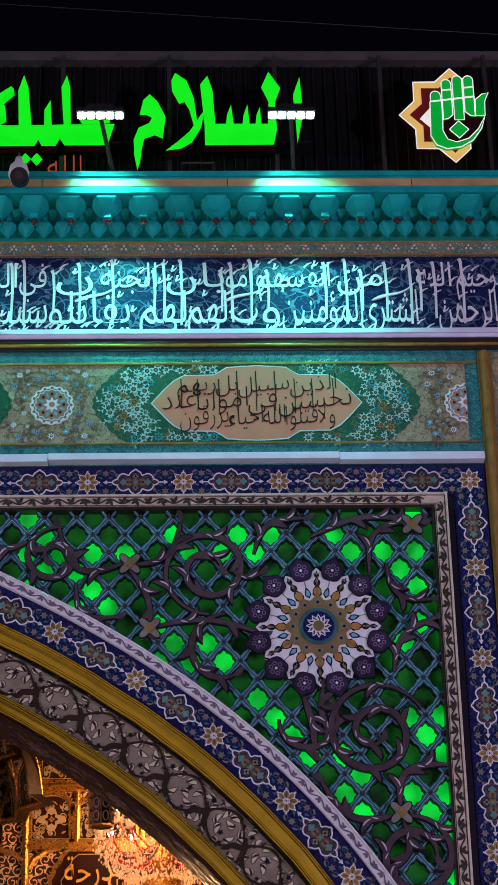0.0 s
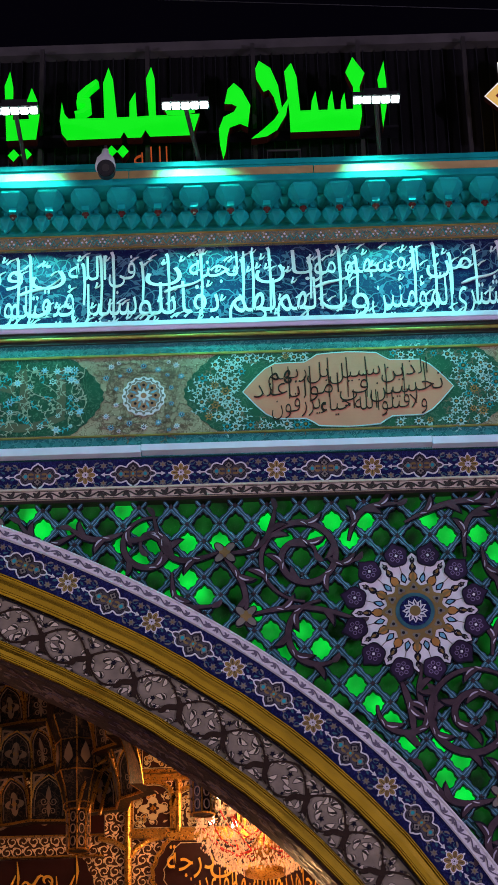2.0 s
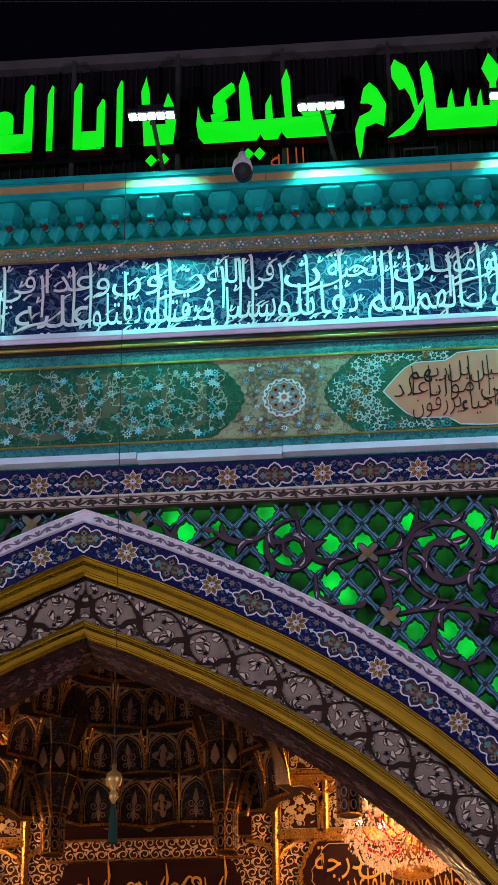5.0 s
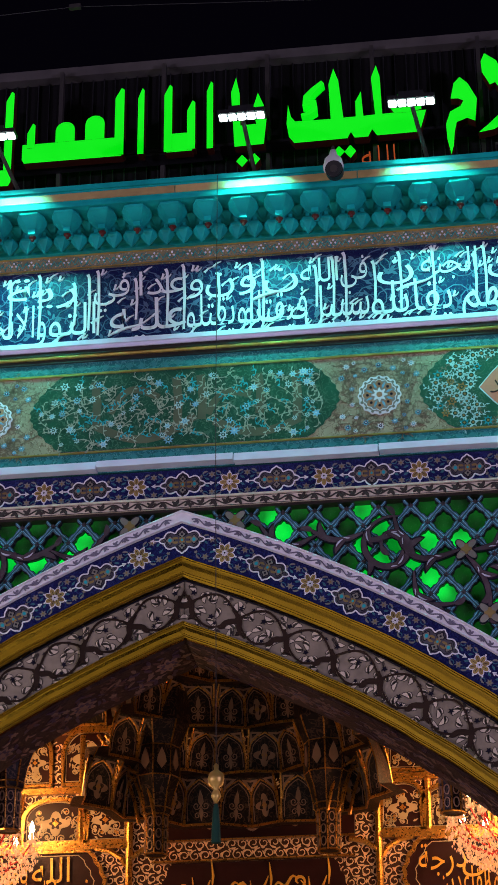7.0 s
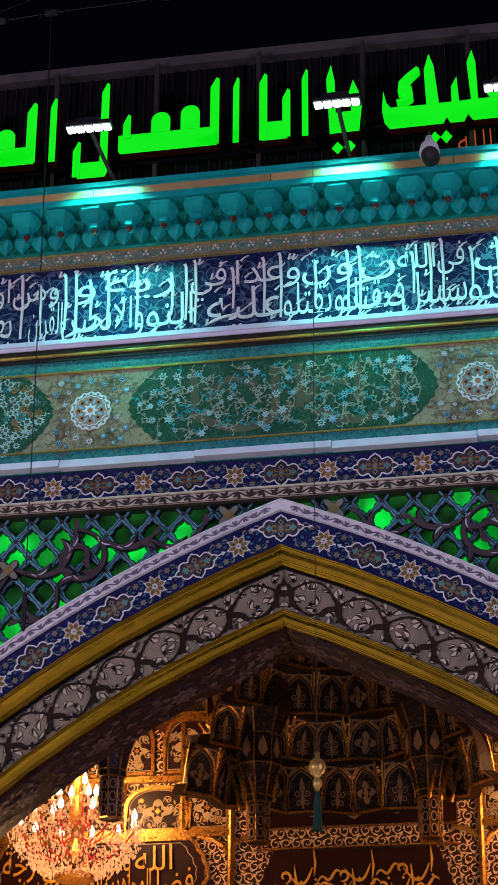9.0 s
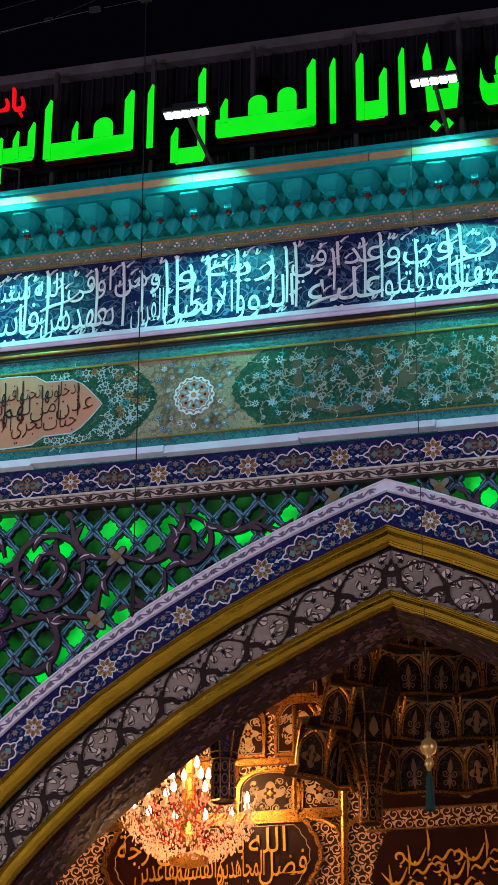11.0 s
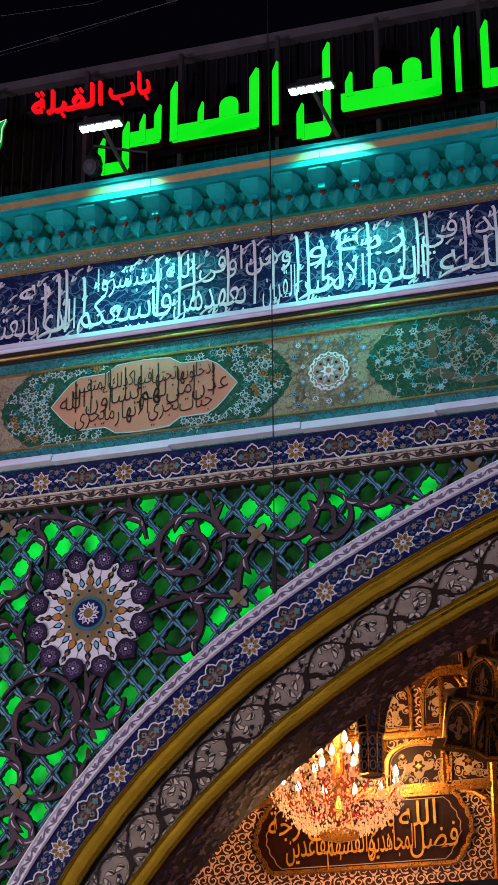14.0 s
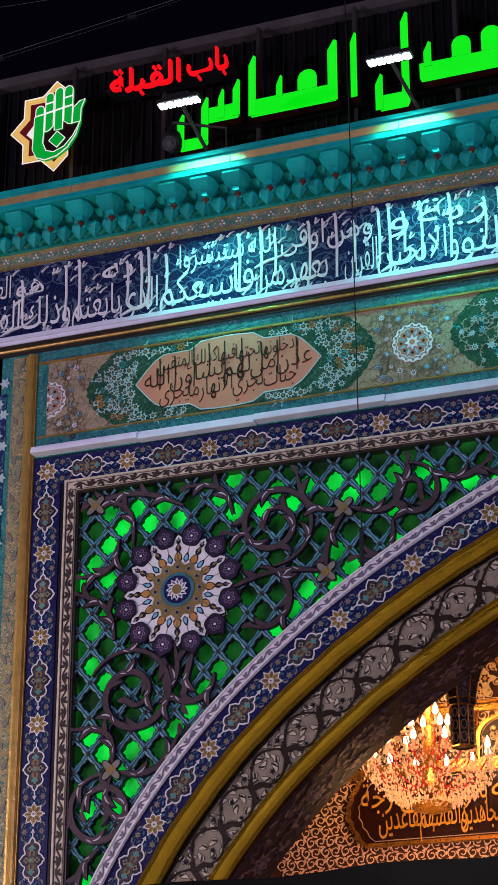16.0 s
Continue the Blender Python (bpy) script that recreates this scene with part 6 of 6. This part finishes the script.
def facet(p, q, z0, z1, lean, parent, style=0):
    """An upright panel between two plan points, leaning inwards at the top, with gold edges and an ivory ornament."""
    p, q = Vector((*p, 0)), Vector((*q, 0))
    w = (q - p).length
    along = (q - p) / w
    face = Vector((along.y, -along.x, 0))
    h = z1 - z0

    def fn(u, v, y):
        a = p + along * u - face * y
        k = (v - z0) / h
        a = a + face * lean * k * k
        return (a.x, a.y, v)
    s = Shape()
    for k in range(6):
        a, b = z0 + h * k / 6, z0 + h * (k + 1) / 6
        s.face([fn(0, a, 0), fn(w, a, 0), fn(w, b, 0), fn(0, b, 0)], 0)
    for u in (0.008, w - 0.008):
        s.ribbon([(u, z0 + h * k / 6) for k in range(7)], 0.016, -0.012, 0.0, 1, fn)
    arc = [(0.02 + (w - 0.04) * 0.5 * (1 - math.cos(math.pi * k / 12)), z0 + h * (0.48 + 0.46 * (1 - abs(k - 6) / 6) ** 0.62)) for k in range(13)]
    s.ribbon(arc, 0.012, -0.010, 0.0, 1, fn)
    s.ribbon([(w * 0.5 + (a - w * 0.5) * 0.84, z0 + (b - z0) * 0.93) for a, b in arc], 0.006, -0.007, 0.0, 2, fn)
    for u in (0.035, w - 0.035):
        s.ribbon([(u, z0 + 0.05), (u, z0 + h * 0.5)], 0.006, -0.007, 0.0, 2, fn)
    for e in (0, 1):
        x = 0.025 if e == 0 else w - 0.025
        m = 1 if e == 0 else -1
        s.poly([(x, z1 - 0.02), (x + m * w * 0.34, z1 - 0.02), (x, z0 + h * 0.68)], -0.006, 0.0, 2, fn)
        s.poly([(x + m * 0.012, z1 - 0.04), (x + m * w * 0.2, z1 - 0.035), (x + m * 0.012, z0 + h * 0.80)], -0.009, 0.0, 0, fn)
    c = w / 2
    if style == 0:
        s.poly(leaf(c, z0 + h * 0.40, math.pi / 2, h * 0.34, w * 0.16), -0.006, 0.0, 2, fn)
        s.poly(leaf(c, z0 + h * 0.40, -math.pi / 2, h * 0.30, w * 0.12), -0.0065, 0.0, 2, fn)
        for e in (-1, 1):
            s.ribbon(spiral(c + e * w * 0.13, z0 + h * 0.42, w * 0.11, w * 0.03, 0.0 if e < 0 else math.pi, e * 1.2, 12), 0.008, -0.0062, 0.0, 2, fn)
            s.ribbon(spiral(c + e * w * 0.11, z0 + h * 0.22, w * 0.09, w * 0.03, 0.0 if e < 0 else math.pi, -e * 1.2, 12), 0.007, -0.0064, 0.0, 2, fn)
    else:
        r = min(w, h) * 0.25
        s.poly(ring(c, z0 + h * 0.42, r, 32, 0, 0.3, 4), -0.006, 0.0, 2, fn)
        s.poly(ring(c, z0 + h * 0.42, r * 0.6, 24, 0.4, 0.25, 4), -0.009, 0.0, 0, fn)
        s.poly(ring(c, z0 + h * 0.42, r * 0.3, 16, 0, 0.25, 4), -0.012, 0.0, 3, fn)
    s.ribbon([(0, z0 + 0.012), (w, z0 + 0.012)], 0.022, -0.016, 0.0, 1, fn)
    return s.out("facet", [INDARK, INGOLD, INIVORY, ORANGE], parent)


INIVORY = mat("umber_ornament", (0.34, 0.19, 0.125), 0.5)


def plan(rx, ry, n, wave):
    pts = []
    for k in range(n + 1):
        a = math.pi * (1 - k / n)
        r = 1 + wave * (1 if k % 2 else -1)
        pts.append((rx * r * math.cos(a), 2.55 + ry * r * math.sin(a)))
    return pts


TIERS = ((6.42, 6.86, 1.36, 1.30, 14, 0.05, 0.10), (6.86, 7.24, 1.14, 1.10, 12, 0.05, 0.10), (7.24, 7.62, 0.92, 0.9, 10, 0.05, 0.1), (7.62, 8.0, 0.7, 0.7, 8, 0.04, 0.12), (8.0, 8.35, 0.45, 0.46, 6, 0.04, 0.1))
for tier, (z0, z1, rx, ry, n, wave, lean) in enumerate(TIERS):
    pts = plan(rx, ry, n, wave)
    for k in range(n):
        facet(pts[k], pts[k + 1], z0, z1, lean, vault, 1 if (k + tier) % 3 == 1 else 0)
    low = plan(TIERS[tier - 1][2], TIERS[tier - 1][3], n, wave) if tier else [(a * 1.08, 2.55 + (b - 2.55) * 1.08) for a, b in pts]
    s = Shape()
    for k in range(n):
        s.face([(*low[k], z0), (*low[k + 1], z0), (*pts[k + 1], z0), (*pts[k], z0)])
    s.out("ledge", INDARK, vault)


def pendant(x, y, z, parent):
    s = Shape()
    s.lathe(x, y, [(0.0, z), (0.10, z + 0.005), (0.105, z + 0.36), (0.13, z + 0.38), (0.13, z + 0.42), (0.16, z + 0.56), (0.21, z + 0.70), (0.21, z + 0.98), (0.30, z + 1.2), (0.30, z + 1.5)], 0, 8)
    for q in range(8):
        a = 2 * math.pi * q / 8
        s.rod([(x + r * math.cos(a), y + r * math.sin(a), z + b) for r, b in ((0.10, 0.0), (0.106, 0.36), (0.132, 0.38), (0.132, 0.42), (0.162, 0.56), (0.212, 0.70), (0.212, 0.98), (0.30, 1.2))], 0.008, 1, 5)
    for b, r in ((0.0, 0.108), (0.36, 0.118), (0.42, 0.135), (0.70, 0.213), (0.98, 0.213)):
        s.lathe(x, y, [(r - 0.01, z + b - 0.008), (r + 0.008, z + b), (r - 0.01, z + b + 0.012)], 1, 8)
    for q in range(8):
        a = 2 * math.pi * (q + 0.5) / 8
        fn = lambda u, v, yy: (x + (0.097 + 0.01 * (-yy) * 50) * math.cos(a) - u * math.sin(a), y + (0.097 + 0.01 * (-yy) * 50) * math.sin(a) + u * math.cos(a), v)
        for k in range(3):
            s.ribbon(ring(0, z + 0.07 + 0.11 * k, 0.045, 12, 0, 0.1, 2, 0.5, 1.0), 0.008, -0.02, 0.0, 2, fn, closed=True)
        fn2 = lambda u, v, yy: (x + (0.196 - yy) * math.cos(a) - u * math.sin(a), y + (0.196 - yy) * math.sin(a) + u * math.cos(a), v)
        s.poly(leaf(0, z + 0.75, math.pi / 2, 0.2, 0.09), -0.008, 0.0, 2, fn2)
    return s.out("pendant", [INDARK, INGOLD, INIVORY], parent)


for x, y, z in ((-0.79, 3.3, 6.05), (0.775, 3.3, 6.03), (-1.92, 2.35, 6.08), (1.92, 2.35, 6.08)):
    pendant(x, y, z, vault)
for sgn in (-1, 1):
    for off in (0.0, 0.09, 0.18):
        s = Shape()
        s.rod([(sgn * (1.38 - off), 3.45 - off, 7.24 - off * 0.4), (sgn * (1.28 - off), 3.42 - off, 7.1), (sgn * (1.24 - off), 3.4 - off, 6.9), (sgn * (1.20 - off), 3.38 - off, 6.82), (sgn * (1.06 - off), 3.36 - off, 6.74), (sgn * (1.0 - off), 3.35 - off, 6.55), (sgn * (0.96 - off), 3.34 - off, 6.36)], 0.018, 0, 6)
        s.out("gilt_rib", INGOLD, vault)
    for k in range(4):
        x0, x1 = sgn * (1.4 + 0.5 * k), sgn * (1.4 + 0.5 * (k + 1))
        a, b = ((x0, 3.9), (x1, 3.9)) if sgn > 0 else ((x1, 3.9), (x0, 3.9))
        facet(a, b, 7.47, 7.95, 0.25, vault, k % 2)

# middle of the hall wall between the pendants
cm = thing("middle_panels", "dark lacquer panel, ivory strip and gilt script on the hall wall", "wall panels", kind="structure")
s = Shape()
s.box(-0.95, 0.95, 3.93, 4.0, 6.34, 6.78, 0)
s.ribbon(ring(0, 6.54, 0.13, 48, 0, 0.06, 8), 0.02, 3.91, 3.95, 1, closed=True)
s.poly(ring(0, 6.54, 0.07, 32, 0, 0.25, 6), 3.915, 3.95, 1)
for x in (-0.4, 0.4):
    s.ribbon(ring(x, 6.54, 0.09, 32, 0, 0.2, 4), 0.015, 3.912, 3.95, 1, closed=True)
s.out("lacquer_panel", [INPANEL, INIVORY], cm)
s = Shape()
s.box(-0.95, 0.95, 3.94, 4.0, 6.33, 6.345, 0)
s.box(-0.95, 0.95, 3.94, 4.0, 6.135, 6.15, 0)
s.out("gilt_rail", INGOLD, cm)
s = Shape()
s.poly(lobed_end(-0.9, 0.9, 5.2, 6.12, 0.15, 4), 3.94, 4.0, 0)
s.out("script_panel", INPANEL, cm)
s = Shape()
rnd = random.Random(41)
for k in range(34):
    x = -0.74 + 0.045 * k
    z = 5.55 + 0.15 * (k % 3) + rnd.uniform(-0.04, 0.04)
    pen = lambda t: 0.006 + 0.018 * math.sin(math.pi * t) ** 0.7
    if k % 4 == 0:
        s.ribbon([(x, z), (x + 0.012, z + 0.12), (x - 0.004, z + 0.27)], pen, 3.925, 3.94, 0)
    elif k % 4 == 1:
        s.ribbon(bow((x - 0.12, z + 0.06), (x + 0.12, z + 0.10), -0.55), pen, 3.923, 3.94, 0)
    elif k % 4 == 2:
        s.ribbon(spiral(x, z + 0.05, 0.06, 0.02, rnd.uniform(3, 5), 0.9, 16), pen, 3.921, 3.94, 0)
    else:
        s.ribbon([(x - 0.1 + 0.02 * q, z + 0.03 * math.sin(q * 0.9) + 0.008 * q) for q in range(12)], pen, 3.919, 3.94, 0)
    s.poly([(x, z - 0.03), (x + 0.015, z - 0.045), (x + 0.03, z - 0.03), (x + 0.015, z - 0.015)], 3.93, 3.94, 0)
s.out("script_bars", GOLDP, cm, "gilt brush bars")

# ---- chandeliers ----
for sgn in (-1, 1):
    cx, cy, up = 0.0, 0.0, 0.0
    ch = thing("chandelier", "crystal chandelier with red glass arms and lit candle bulbs", "chandelier", "hall chandeliers", at=(sgn * 2.43, 3.1, 0.30))
    ch.scale = (1.08, 1.08, 1.0)
    s = Shape()
    s.rod([(cx, cy, 6.3 + up), (cx, cy, 8.72)], 0.012, 0, 6)
    s.lathe(cx, cy, [(0.0, 6.45), (0.05, 6.4), (0.03, 6.2), (0.07, 6.0), (0.04, 5.8), (0.12, 5.66), (0.06, 5.55), (0.0, 5.5)], 0, 12)
    s.out("stem", INGOLD, ch)
    rnd = random.Random(3)
    tips = []
    for r, z, n in ((0.50, 5.86, 12), (0.36, 6.02, 9), (0.22, 6.16, 6)):
        for k in range(n):
            a = 2 * math.pi * (k + 0.5 * (n % 2)) / n
            tip = (cx + r * math.cos(a), cy + r * math.sin(a), z)
            tips.append(tip)
            s = Shape()
            s.rod([(cx, cy, z - 0.18), (cx + 0.4 * r * math.cos(a), cy + 0.4 * r * math.sin(a), z - 0.26), (cx + 0.8 * r * math.cos(a), cy + 0.8 * r * math.sin(a), z - 0.16), tip], 0.0075, 0, 6)
            s.lathe(tip[0], tip[1], [(0.0, z - 0.01), (0.035, z), (0.04, z + 0.012), (0.012, z + 0.016), (0.012, z + 0.09)], 1, 8)
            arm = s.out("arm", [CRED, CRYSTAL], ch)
            s = Shape()
            s.lathe(tip[0], tip[1], [(0.012, z + 0.09), (0.026, z + 0.115), (0.019, z + 0.155), (0.0, z + 0.2)], 0, 8)
            s.out("bulb", FLAME, arm)
    s = Shape()
    for k in range(2000):
        a, t = rnd.uniform(0, 6.283), rnd.random()
        r = 0.52 * (1 - t) ** 0.5 + 0.06
        z = 5.82 - 0.34 * t ** 0.8 + rnd.uniform(-0.05, 0.28 * (1 - t))
        x, y, q = cx + r * math.cos(a), cy + r * math.sin(a), rnd.uniform(0.005, 0.0105)
        i = len(s.v)
        s.v += [(x, y, z + 1.6 * q), (x + q, y, z), (x, y + q, z), (x - q, y, z), (x, y - q, z), (x, y, z - 2.2 * q)]
        for b in range(4):
            e = (b + 1) % 4
            s.f += [(i, i + 1 + b, i + 1 + e), (i + 5, i + 1 + e, i + 1 + b)]
            s.m += [0, 0]
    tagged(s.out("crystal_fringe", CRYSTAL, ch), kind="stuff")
    s = Shape()
    s.lathe(cx, cy, [(0.10, 5.50), (0.17, 5.47), (0.16, 5.42), (0.08, 5.40), (0.0, 5.37)], 0, 16)
    s.out("bowl", INGOLD, ch)
    lamp("chandelier_light", "POINT", Matrix.Translation((sgn * 2.43, 2.95, 6.75)), 112, (1.0, 0.52, 0.2), 0.25)
    lamp("chandelier_glow", "POINT", Matrix.Translation((sgn * 2.43, 2.7, 5.3)), 54, (1.0, 0.52, 0.2), 0.2)
